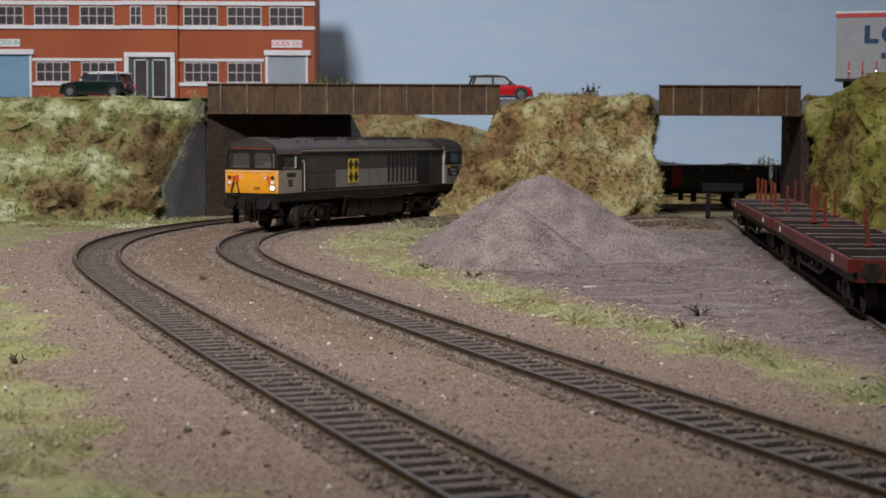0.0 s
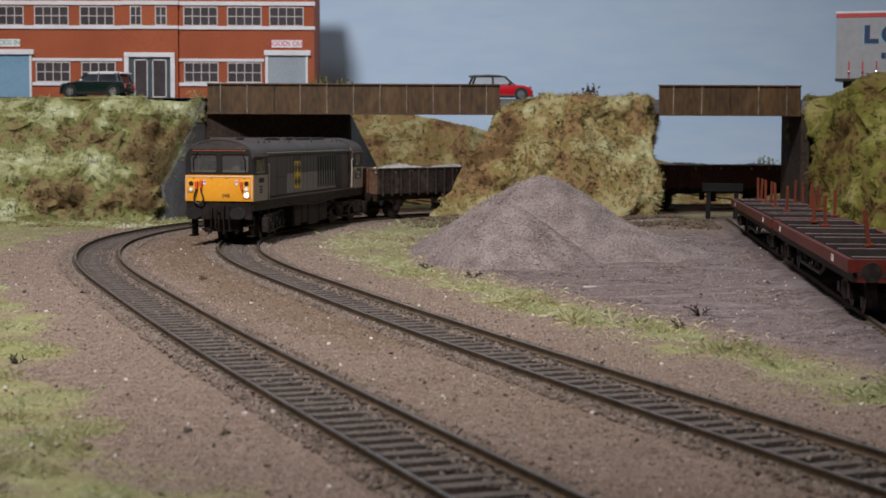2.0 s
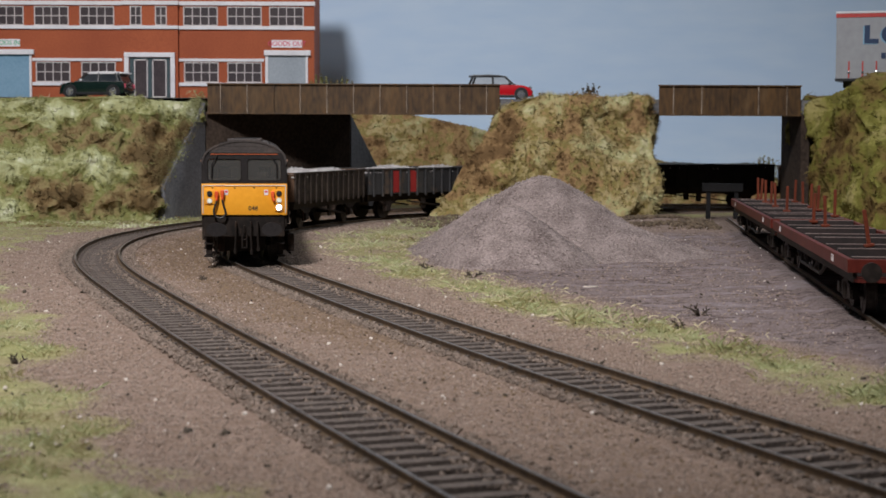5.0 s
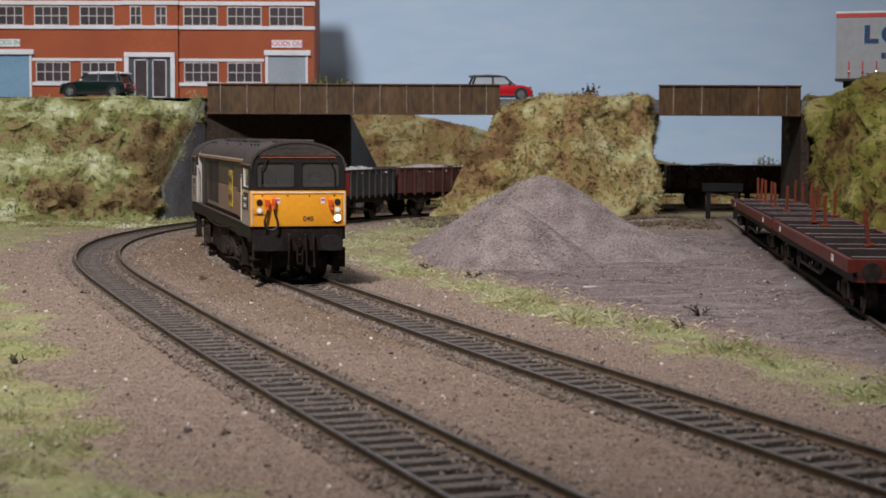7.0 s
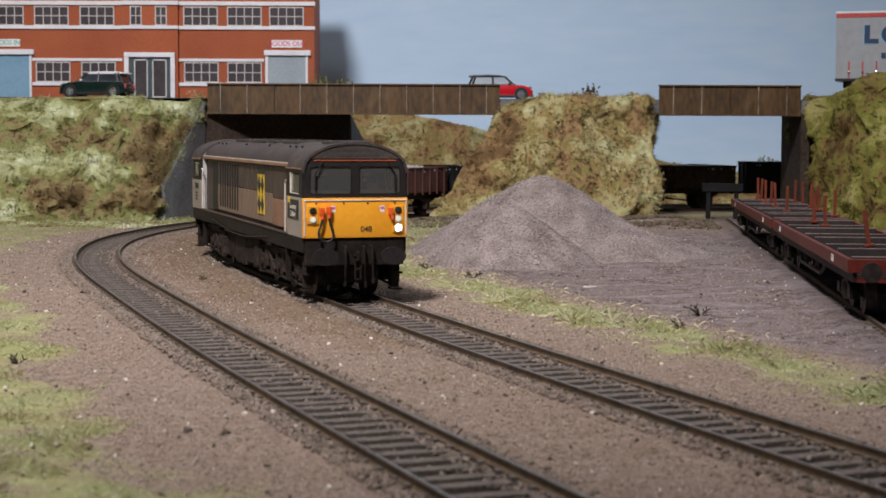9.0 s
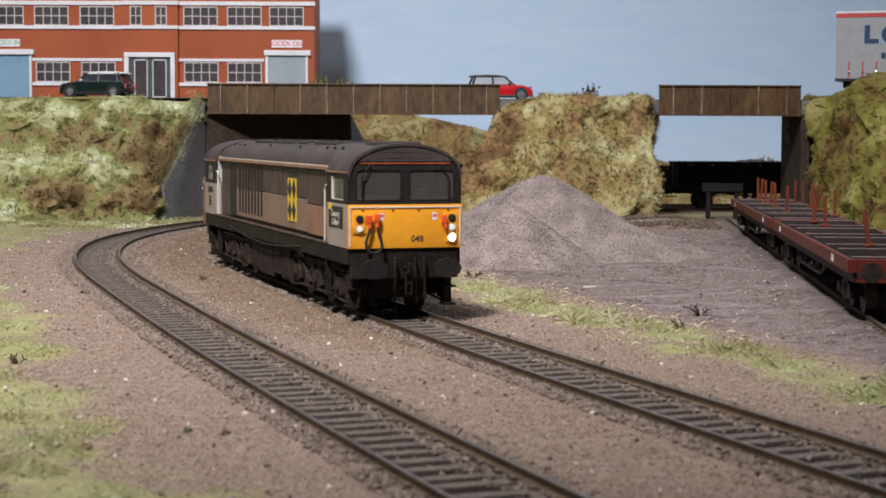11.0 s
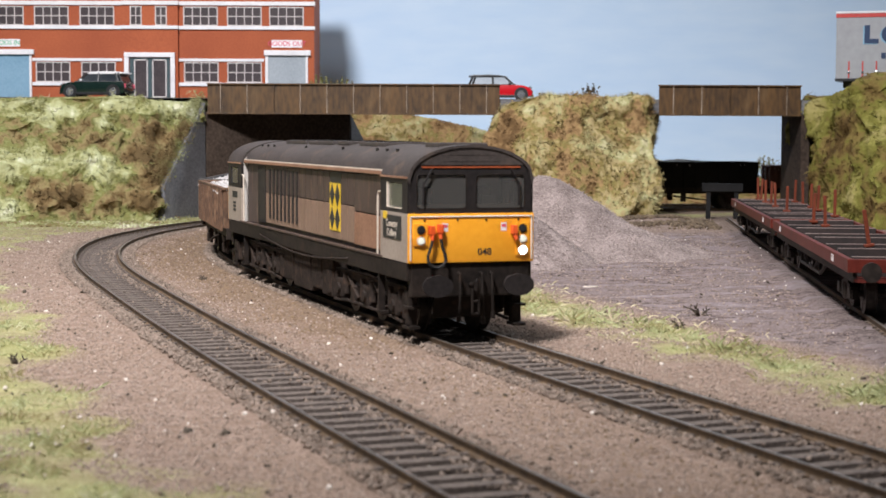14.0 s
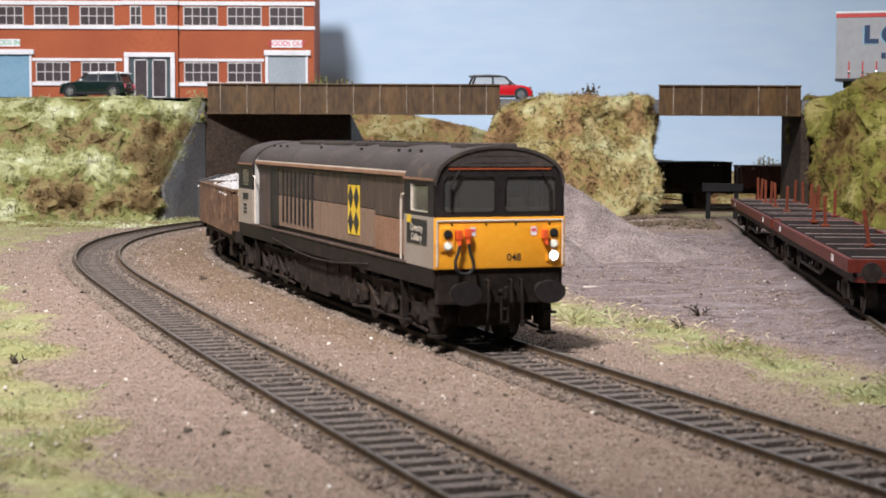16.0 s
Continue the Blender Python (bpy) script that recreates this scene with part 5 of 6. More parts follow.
def locomotive_end(loco, m, lit, plate):
    """One cab with its face, glazing, lamps, buffers and cables; m turns it to either end."""
    F = HALF

    def add(name, bm, mat, parent, label="", smooth=None):
        return part(name, turned(bm, m), mat, parent, label, smooth)
    # shell: roof, rear bulkhead, floor and sides with window openings
    roof = [(17.5, 41.6), (17.7, 42.6)] + [(17.3 * math.cos(a), 43.4 + 8.0 * math.sin(a)) for a in np.linspace(0.06, math.pi - 0.06, 17)] + [(-17.7, 42.6), (-17.5, 41.6)]
    inner = [(y * 0.965, z - 0.7) for y, z in roof]
    bm = prism(B(), roof + inner[::-1], "x", F - CAB, F + 0.35)
    cab = add("cab_roof", bm, ROOF_GREY, loco, "", 35)
    for s in (-1, 1):
        bm = B()
        x0, x1 = F - CAB, F - 0.4
        wx0, wx1 = x0 + 6.0, x0 + 20.0
        for a, b, c, d in ((x0, x1, 33.3, 34.4), (x0, x1, 41.3, 42.6), (x0, wx0, 34.4, 41.3), (wx1, x1, 34.4, 41.3)):
            box(bm, a, b, s * 17.2 - 0.45, s * 17.2 + 0.45, c, d)
        add("cab_side_upper", bm, CAB_BLACK, loco)
        bm = B()
        for a, b, c, d in ((wx0, wx1, 34.4, 34.58), (wx0, wx0 + 0.22, 34.58, 41.3)):
            box(bm, a, b, s * 17.35 - 0.4, s * 17.35 + 0.4, c, d)
        add("side_window_frame", bm, PALE_TRIM if lit else CAB_BLACK, loco)
        # added cream strips imitate bright stripes of light seen through the cab
        if lit:
            bm = B()
            for k in range(4):
                box(bm, wx0 + 1.6 + 3.1 * k, wx0 + 3.4 + 3.1 * k, s * 15.6 - 0.2, s * 15.6 + 0.2, 31.2, 41.4, 0.1)
            add("light_strips", bm, CREAM, loco, "cream strips standing in for light seen through the cab")
        add("side_window", box(B(), wx0 + 0.5, wx1 - 0.5, s * 17.2 - 0.1, s * 17.2 + 0.1, 34.8, 41.0), GLASS, loco)
        add("cab_side_lower", box(B(), x0, x1 + 0.2, s * 17.25 - 0.45, s * 17.25 + 0.45, 20.3, 33.3, 0.15), CAB_LIGHT, loco, "pale grey lower cab side")
        add("cab_gutter", box(B(), x0, x1, s * 17.75 - 0.25, s * 17.75 + 0.25, 42.5, 43.0), RUST_TRIM, loco)
        if s == plate:
            pl = add("nameplate", box(B(), x0 + 3.0, x1 - 5.0, s * 17.75 - 0.1, s * 17.75 + 0.1, 26.0, 32.4), SYMBOL_BLACK, loco, "dark nameplate on the cab side")
            for text, z in (("Coventry", 30.1), ("Colliery", 27.6)):
                ob = lettering("name_text", text, 2.7, PALE_TRIM, pl, m @ pose((x0 + 11.3) * MM, s * 17.9 * MM, z * MM, 90, 0, 180 if s > 0 else 0), 0.02)
            add("works_label", box(B(), x0 + 3.2, x0 + 6.6, s * 17.8 - 0.12, s * 17.8 + 0.12, 31.2, 33.2), SYMBOL_YELLOW, loco)
        else:
            bm = B()
            for k in range(5):
                box(bm, x0 + 7 + 1.9 * k, x0 + 8.4 + 1.9 * k, s * 17.75 - 0.1, s * 17.75 + 0.1, 29.4, 31.8)
            for k in range(3):
                box(bm, x0 + 10, x0 + 15, s * 17.75 - 0.1, s * 17.75 + 0.1, 24.2 + 1.4 * k, 25.0 + 1.4 * k)
            add("cab_side_lettering", bm, SYMBOL_BLACK, loco)
        # handrails beside the cab door
        add("handrail", pipe(B(), [(x0 - 3.4, s * 17.4, 21.0), (x0 - 3.4, s * 17.4, 37.4), (x0 - 2.6, s * 17.4, 38.3), (x0 + 0.2, s * 17.3, 38.5)], 0.30), PALE_TRIM, loco, "cream door handrail")
        add("cab_step", box(B(), x0 - 3.6, x0 + 0.5, s * 16.4 - 1.2, s * 16.4 + 1.2, 4.5, 5.2), UNDER, loco)
        add("step_hanger", box(B(), x0 - 3.4, x0 - 2.6, s * 16.4 - 0.9, s * 16.4 + 0.9, 5.0, 16.0), UNDER, loco)
        # corner steps below the buffers
        bm = box(B(), F - 7.5, F - 4.5, s * 14.8 - 1.3, s * 14.8 + 1.3, 3.4, 12.5, 0.3)
        box(bm, F - 8.0, F - 2.4, s * 15.0 - 1.7, s * 15.0 + 1.7, 2.6, 3.3)
        box(bm, F - 8.0, F - 2.4, s * 15.0 - 1.7, s * 15.0 + 1.7, 8.0, 8.6)
        add("corner_step", bm, UNDER, loco)
    add("rear_bulkhead", prism(B(), [(y * 0.96, z - 0.4) for y, z in roof] + [(-16.6, 20.5), (16.6, 20.5)], "x", F - CAB + 0.2, F - CAB + 1.2), CAB_WALL, loco)
    add("cab_floor", box(B(), F - CAB + 1.2, F - 0.6, -16.6, 16.6, 30.5, 31.2), CAB_WALL, loco)
    add("desk", box(B(), F - 5.0, F - 0.95, -15.6, 15.6, 31.2, 35.7, 0.3), CREAM, loco, "cream driving desk")
    add("cab_pillar", box(B(), F - 2.4, F - 1.0, 13.4, 15.2, 35.7, 43.4, 0.2), CREAM, loco, "cream inner pillar")
    add("desk_panel", box(B(), F - 6.5, F - 5.2, 5.0, 9.0, 35.0, 38.0, 0.3), CREAM, loco)
    for y in (-8.5, 8.5):
        bm = box(B(), F - 15, F - 10, y - 2.6, y + 2.6, 31.2, 35.0, 0.6)
        box(bm, F - 16, F - 14.6, y - 2.6, y + 2.6, 34.6, 40.0, 0.6)
        add("driver_seat", bm, CAB_BLACK, loco)
    # face
    face = [(17.2, 33.3), (17.1, 42.3)] + [(16.9 * math.cos(a), 43.2 + 7.7 * math.sin(a)) for a in np.linspace(0.05, math.pi - 0.05, 17)] + [(-17.1, 42.3), (-17.2, 33.3)]
    wins = [rounded(1.3, 15.2, 34.5, 43.6, 1.2), rounded(-15.2, -1.3, 34.5, 43.6, 1.2)]
    add("windscreen_surround", fill_ngon(B(), face, wins, F - 0.1, 0.8), CAB_BLACK, loco, "", 30)
    for y0 in (1.3, -15.2):
        add("windscreen", box(B(), F - 0.62, F - 0.42, y0 - 0.2, y0 + 14.1, 34.3, 43.8), GLASS, loco)
        bm = B()
        s = 1 if y0 > 0 else -1
        pipe(bm, [(F + 0.5, s * 11.0, 45.2), (F + 0.5, s * 13.4, 41.0), (F + 0.4, s * 13.4, 35.6)], 0.24)
        box(bm, F + 0.1, F + 0.5, s * 13.4 - 0.22, s * 13.4 + 0.22, 35.4, 41.6)
        add("wiper", bm, CAB_BLACK, loco)
        bm = B()
        ring = rounded(y0 + 0.05, y0 + 13.85, 34.55, 43.55, 1.2)
        pipe(bm, [(F - 0.12, y, z) for y, z in ring] + [(F - 0.12, *ring[0])], 0.16, 5)
        add("windscreen_rubber", bm, UNDER, loco)
    add("cantrail_stripe", box(B(), F - 0.05, F + 0.12, -13.8, 13.8, 45.3, 45.7), LINE_ORANGE, loco, "thin orange warning line")
    brow = [(16.6 * math.cos(a), 43.1 + 7.6 * math.sin(a)) for a in np.linspace(0.40, math.pi - 0.40, 15)]
    add("brow_panel", prism(B(), brow, "x", F - 0.15, F + 0.06), ROOF_GREY, loco, "dark grey panel above the windscreens")
    for z, w in ((47.0, 8.0), (48.7, 6.4)):
        add("face_ridge", box(B(), F - 0.1, F + 0.14, -w, w, z, z + 0.3), ROOF_GREY, loco)
    add("nose_panel", box(B(), F - 1.0, F + 0.55, -17.65, 17.65, 20.3, 33.3, 0.3), YELLOW, loco, "yellow warning panel", 40)
    bm = pipe(B(), [(F + 0.6, -17.0, 21.0), (F + 0.6, -17.0, 32.5), (F + 0.6, 17.0, 32.5), (F + 0.6, 17.0, 21.0)], 0.26, 6)
    add("panel_beading", bm, PALE_TRIM, loco)
    bm = B()
    for y in (-13.2, -4, 4, 13.2):
        rod(bm, (F + 0.5, y, 31.6), (F + 0.75, y, 31.6), 0.3, 8)
    add("panel_bolts", bm, UNDER, loco)
    for s, rows in ((-1, ((29.1, "dark"), (26.2, "marker"))), (1, ((29.2, "dark"), (26.4, "marker"), (23.4, "lamp")))):
        y = s * 14.3
        add("lamp_plate", box(B(), F + 0.45, F + 0.95, y - 1.9, y + 1.9, 24.8 if s < 0 else 21.9, 30.8, 0.2), YELLOW, loco)
        for z, kind in rows:
            r = 1.2 if kind == "lamp" else 0.9
            bm = rod(B(), (F + 0.9, y, z), (F + 1.25, y, z), r + 0.25, 18)
            ring = add("lamp_ring", bm, CAB_BLACK if kind == "dark" else PALE_TRIM, loco)
            mat = SYMBOL_BLACK if kind == "dark" else (LAMP_ON if kind == "lamp" and lit else LENS_GLINT)
            add("lamp_lens", rod(B(), (F + 1.0, y, z), (F + 1.42, y, z), r, 18, r * 0.85), mat, loco, "lit round headlamp" if kind == "lamp" and lit else "")
    for y, z in ((-11.4, 28.9), (-9.1, 29.3), (11.7, 28.8)):
        bm = box(B(), F + 0.5, F + 2.3, y - 0.75, y + 0.75, z - 1.1, z + 1.3, 0.25)
        rod(bm, (F + 1.4, y, z - 0.6), (F + 1.9, y + (0.5 if y > 0 else 0), z - 2.6), 0.7, 10, 0.5)
        add("jumper_socket", bm, ORANGE, loco, "orange jumper cable connector")
    loop = [(-11.4, 26.4), (-11.9, 24.4), (-12.6, 22.4), (-12.5, 20.6), (-11.4, 19.4), (-10.0, 19.1), (-8.6, 19.5), (-7.7, 20.8), (-7.9, 22.6), (-8.7, 24.6), (-9.1, 26.8)]
    add("jumper_cable", pipe(B(), [(F + 1.9, y, z) for y, z in loop], 0.42, 8), SYMBOL_BLACK, loco, "looped black cable")
    for y in (-7.5, 9.0):
        lab = add("warning_label", box(B(), F + 0.5, F + 0.62, y - 0.8, y + 0.8, 28.6, 30.8), SIGN_WHITE, loco)
        add("label_mark", box(B(), F + 0.55, F + 0.68, y - 0.6, y + 0.6, 29.6, 30.4), SIGN_RED, loco)
    if lit:
        lettering("number", "048", 2.6, SYMBOL_BLACK, loco, m @ pose((F + 0.6) * MM, 3.6 * MM, 23.0 * MM, 90, 0, 90), 0.02)
    # buffer beam, buffers, hoses and hook
    add("buffer_beam", box(B(), F - 3.0, F - 0.2, -16.6, 16.6, 11.2, 20.2, 0.4), UNDER, loco)
    for s in (-1, 1):
        bm = rod(B(), (F - 0.4, s * 11.3, 14.6), (F + 3.4, s * 11.3, 14.6), 2.0, 16, 1.7)
        rod(bm, (F + 3.2, s * 11.3, 14.6), (F + 5.6, s * 11.3, 14.6), 1.3, 12)
        b2 = bmesh.ops.create_cone(bm, cap_ends=True, segments=28, radius1=1, radius2=1, depth=0.9)["verts"]
        bmesh.ops.transform(bm, matrix=Matrix.Translation((F + 6.0, s * 11.3, 14.6)) @ Matrix.Rotation(math.pi / 2, 4, "Y") @ Matrix.Diagonal((2.9, 4.2, 1, 1)), verts=b2)
        add("buffer", bm, CAB_BLACK, loco, "", 40)
        for y, dz in ((2.6, 5.0), (5.4, 6.4)) if s > 0 else ((3.6, 5.6),):
            bm = pipe(B(), [(F, s * y, 17.5), (F + 1.6, s * y, 17.2), (F + 2.0, s * y, 12.0), (F + 1.6, s * (y + 0.3), dz)], 0.4, 6)
            rod(bm, (F + 1.7, s * (y + 0.3), dz + 0.6), (F + 1.6, s * (y + 0.3), dz - 1.0), 0.65, 8)
            add("brake_hose", bm, UNDER, loco)
    bm = pipe(B(), [(F, 0, 14.4), (F + 3.4, 0, 14.4), (F + 4.6, 0, 15.6), (F + 4.4, 0, 13.2)], 0.7, 8)
    add("draw_hook", bm, UNDER, loco)
    bm = B()
    for k in range(2):
        pipe(bm, [(F + 3.8, -0.9, 13.6 - 3.3 * k), (F + 3.8, -0.9, 10.2 - 3.3 * k), (F + 3.8, 0.9, 10.2 - 3.3 * k), (F + 3.8, 0.9, 13.6 - 3.3 * k)], 0.34, 6)
    add("coupling_chain", bm, UNDER, loco)
    add("guard_plate", box(B(), F - 7.0, F - 6.0, -8.5, 8.5, 5.0, 11.4, 0.3), UNDER, loco)


def build_locomotive():
    loco = thing("diesel_locomotive", "model diesel locomotive, yellow front, weathered two-tone grey sides", "locomotive")
    locomotive_end(loco, Matrix.Identity(4), True, -1)
    locomotive_end(loco, RIGHT_ABOUT, False, -1)
    L = HALF - CAB
    # engine room
    roof = [(15.9, 43.0)] + [(15.7 * math.cos(a), 43.9 + 7.3 * math.sin(a)) for a in np.linspace(0.05, math.pi - 0.05, 17)] + [(-15.9, 43.0)]
    part("engine_roof", prism(B(), roof, "x", -L, L), ROOF_GREY, loco, "", 35)
    part("engine_casing", box(B(), -L, L, -15.0, 15.0, 20.3, 43.2), BODY_DARK, loco)
    for x0, x1, z in ((-64, -34, 51.0), (-30, 2, 51.0), (8, 22, 51.1), (34, 62, 51.0), (100, 112, 51.2)):
        bm = box(B(), x0, x1, -7.0, 7.0, z - 0.6, z + 0.7, 0.3)
        part("roof_hatch", bm, ROOF_GREY, loco)
        for k in range(int((x1 - x0) / 4) if x1 < 70 else 0):
            part("roof_slat", box(B(), x0 + 1 + 4 * k, x0 + 3.2 + 4 * k, -5.6, 5.6, z + 0.65, z + 0.95), CAB_BLACK, loco)
    for x in (-88, -78, -68, -20, 28, 66, 76, 86):
        for s in (-1, 1):
            part("lifting_lug", box(B(), x - 0.6, x + 0.6, s * 10.5 - 0.3, s * 10.5 + 0.3, 48.6, 50.0), CAB_BLACK, loco)
    for s in (-1, 1):
        part("cantrail", box(B(), -L, L, s * 16.1 - 0.5, s * 16.1 + 0.3, 42.9, 44.0, 0.15), RUST_TRIM if s < 0 else BODY_DARK_CLEAN, loco, "rust-brown cantrail strip" if s < 0 else "")
        part("cantrail_line", box(B(), -L, L, s * 16.35 - 0.2, s * 16.35 + 0.2, 44.0, 44.35), PALE_TRIM, loco)
        # panels front to back along this side, each two-tone
        x = L - 1.0
        if s < 0:
            cols = [("door", 33.6)] + [("plain", 7.3)] * 2 + [("symbol", 13.6)] + [("plain", 7.8)] * 5 + [("louvre", 5.8)] * 8 + [("plain", 5.4), ("recess", 13.0)]
        else:
            cols = [("door", 24.0), ("door", 18.0)] + [("plain", 7.0)] * 2 + [("symbol", 13.6)] + [("plain", 7.0)] * 5 + [("louvre", 5.6)] * 8 + [("recess", 16.0)]
        dark, light = (BODY_DARK, BODY_LIGHT) if s < 0 else (BODY_DARK_CLEAN, BODY_LIGHT_CLEAN)
        for kind, w in cols:
            x0, x1 = x - w + 0.35, x
            y0, y1 = s * 15.0, s * 15.55
            y0, y1 = min(y0, y1), max(y0, y1)
            if kind == "door":
                part("side_door", box(B(), x0, x1, y0, y1, 31.5, 42.4, 0.12), dark, loco)
                part("side_door", box(B(), x0, x1, y0, y1, 21.6, 31.1, 0.12), RUST_TRIM if s < 0 else dark, loco, "browned lower side door" if s < 0 else "")
            elif kind == "recess":
                # recess drawn flat: its darkness is put into a black panel
                part("recess_panel", box(B(), x0, x1, y0 - 0.1, y1 - 0.3, 21.6, 42.4, 0.1), CAB_BLACK, loco, "flat black panel drawn for the recess beside the cab")
            else:
                part("side_panel", box(B(), x0, x1, y0, y1, 32.9, 42.4, 0.12), SYMBOL_BLACK if kind == "symbol" else dark, loco)
                low = part("side_panel", box(B(), x0, x1, y0, y1, 21.9, 32.6, 0.12), light, loco, "tan-stained pale grey lower panel" if s < 0 else "dusty pale grey lower panel")
                if kind == "louvre":
                    part("louvre", box(B(), x0 + 0.7, x0 + 2.9, s * 15.6 - 0.25, s * 15.6 + 0.25, 23.6, 41.4, 0.1), CAB_BLACK, loco)
                if kind == "symbol":
                    yy = s * 15.62
                    sym = part("sector_symbol", box(B(), x0 + 0.4, x1 - 0.4, yy - 0.12, yy + 0.12, 24.4, 39.0), SYMBOL_YELLOW, loco, "yellow panel with black diamonds")
                    half = (x1 - x0 - 0.8) / 4
                    for i in (0, 1):
                        for j in (0, 1):
                            cx, cz = x0 + 0.4 + half * (1 + 2 * i), 28.05 + 7.3 * j
                            part("diamond", prism(B(), [(cx - half * 0.95, cz), (cx, cz - 3.55), (cx + half * 0.95, cz), (cx, cz + 3.55)], "y", yy - 0.2, yy + 0.2), SYMBOL_BLACK, sym)
            x -= w
        part("sole_beam", box(B(), -HALF + 1, HALF - 1, s * 16.9 - 0.7, s * 16.9 + 0.7, 15.4, 20.2, 0.3), UNDER, loco)
        part("footplate_edge", box(B(), -L - 2, L + 2, s * 17.3 - 0.6, s * 17.3 + 0.4, 20.2, 20.9, 0.15), BODY_DARK, loco)
        bm = pipe(B(), [(60 - 4 * k, s * 17.75, 17.4 - 2.8 * math.sin(math.pi * k / 30)) for k in range(31)], 0.32, 6)
        part("side_pipe", bm, BOGIE, loco, "sagging dark pipe")
        # boxes and tank between the bogies
        for x0, x1, z0 in ((-34, -16, 4.2), (-15, 8, 3.0), (9, 22, 4.6), (23, 36, 3.6)):
            part("equipment_box", box(B(), x0, x1, s * 13.4 - 2.6, s * 13.4 + 2.6, z0, 15.4, 0.5), BOGIE, loco)
    part("fuel_tank", box(B(), -32, 34, -11, 11, 3.4, 15.6, 1.2), UNDER, loco)
    bogies = []
    for x in (-70.9, 70.9):
        bg = part("bogie", loco_bogie(), BOGIE, loco, "dusty six-wheel bogie", at=place(x, 0, 0))
        for w in (-27.4, 0, 27.4):
            ws = part("wheelset", wheelset(7.3), WHEEL, bg, at=place(w, 0, 7.3))
            bogies.append(ws)
        bogies.append(bg)
    return loco, [b for b in bogies if b.name.startswith("bogie")], [b for b in bogies if b.name.startswith("wheelset")]


def loco_bogie():
    bm = B()
    for s in (-1, 1):
        out = [(-36, 9.6), (-36, 13.0), (36, 13.0), (36, 9.6), (21, 8.2), (16, 10.6), (11, 10.6), (6, 8.4), (-6, 8.4), (-11, 10.6), (-16, 10.6), (-21, 8.2)]
        prism(bm, out, "y", s * 13.8 - 0.8, s * 13.8 + 0.8)
        for x in (-27.4, 0, 27.4):
            box(bm, x - 3.0, x + 3.0, s * 14.2 - 1.5, s * 14.2 + 1.5, 4.6, 10.4, 0.6)
            for d in (-4.6, 4.6):
                rod(bm, (x + d, s * 14.6, 6.0), (x + d, s * 14.6, 12.0), 1.2, 10)
            rod(bm, (x, s * 15.4, 7.3), (x, s * 16.4, 7.3), 1.6, 12)
        for x in (-13.7, 13.7):
            box(bm, x - 2.2, x + 2.2, s * 14.6 - 0.9, s * 14.6 + 0.9, 3.4, 9.0, 0.3)
            rod(bm, (x - 6, s * 15.0, 11.6), (x + 6, s * 15.2, 5.8), 0.55, 6)
        pipe(bm, [(-34, s * 15.2, 3.4), (-20, s * 15.2, 4.2), (20, s * 15.2, 4.2), (34, s * 15.2, 3.4)], 0.5, 6)
        box(bm, -41, -36.5, s * 14.6 - 1.5, s * 14.6 + 1.5, 4.6, 12.0, 0.4)
        box(bm, 36.5, 41, s * 14.6 - 1.5, s * 14.6 + 1.5, 4.6, 12.0, 0.4)
    for x in (-13.7, 13.7):
        box(bm, x - 4, x + 4, -13, 13, 9.6, 12.6, 0.3)
    return bm


# ---- open stone wagons behind it ----
WAGON_PITCH, WAGON_HALF, AXLE = 126.0, 57.5, 36.0


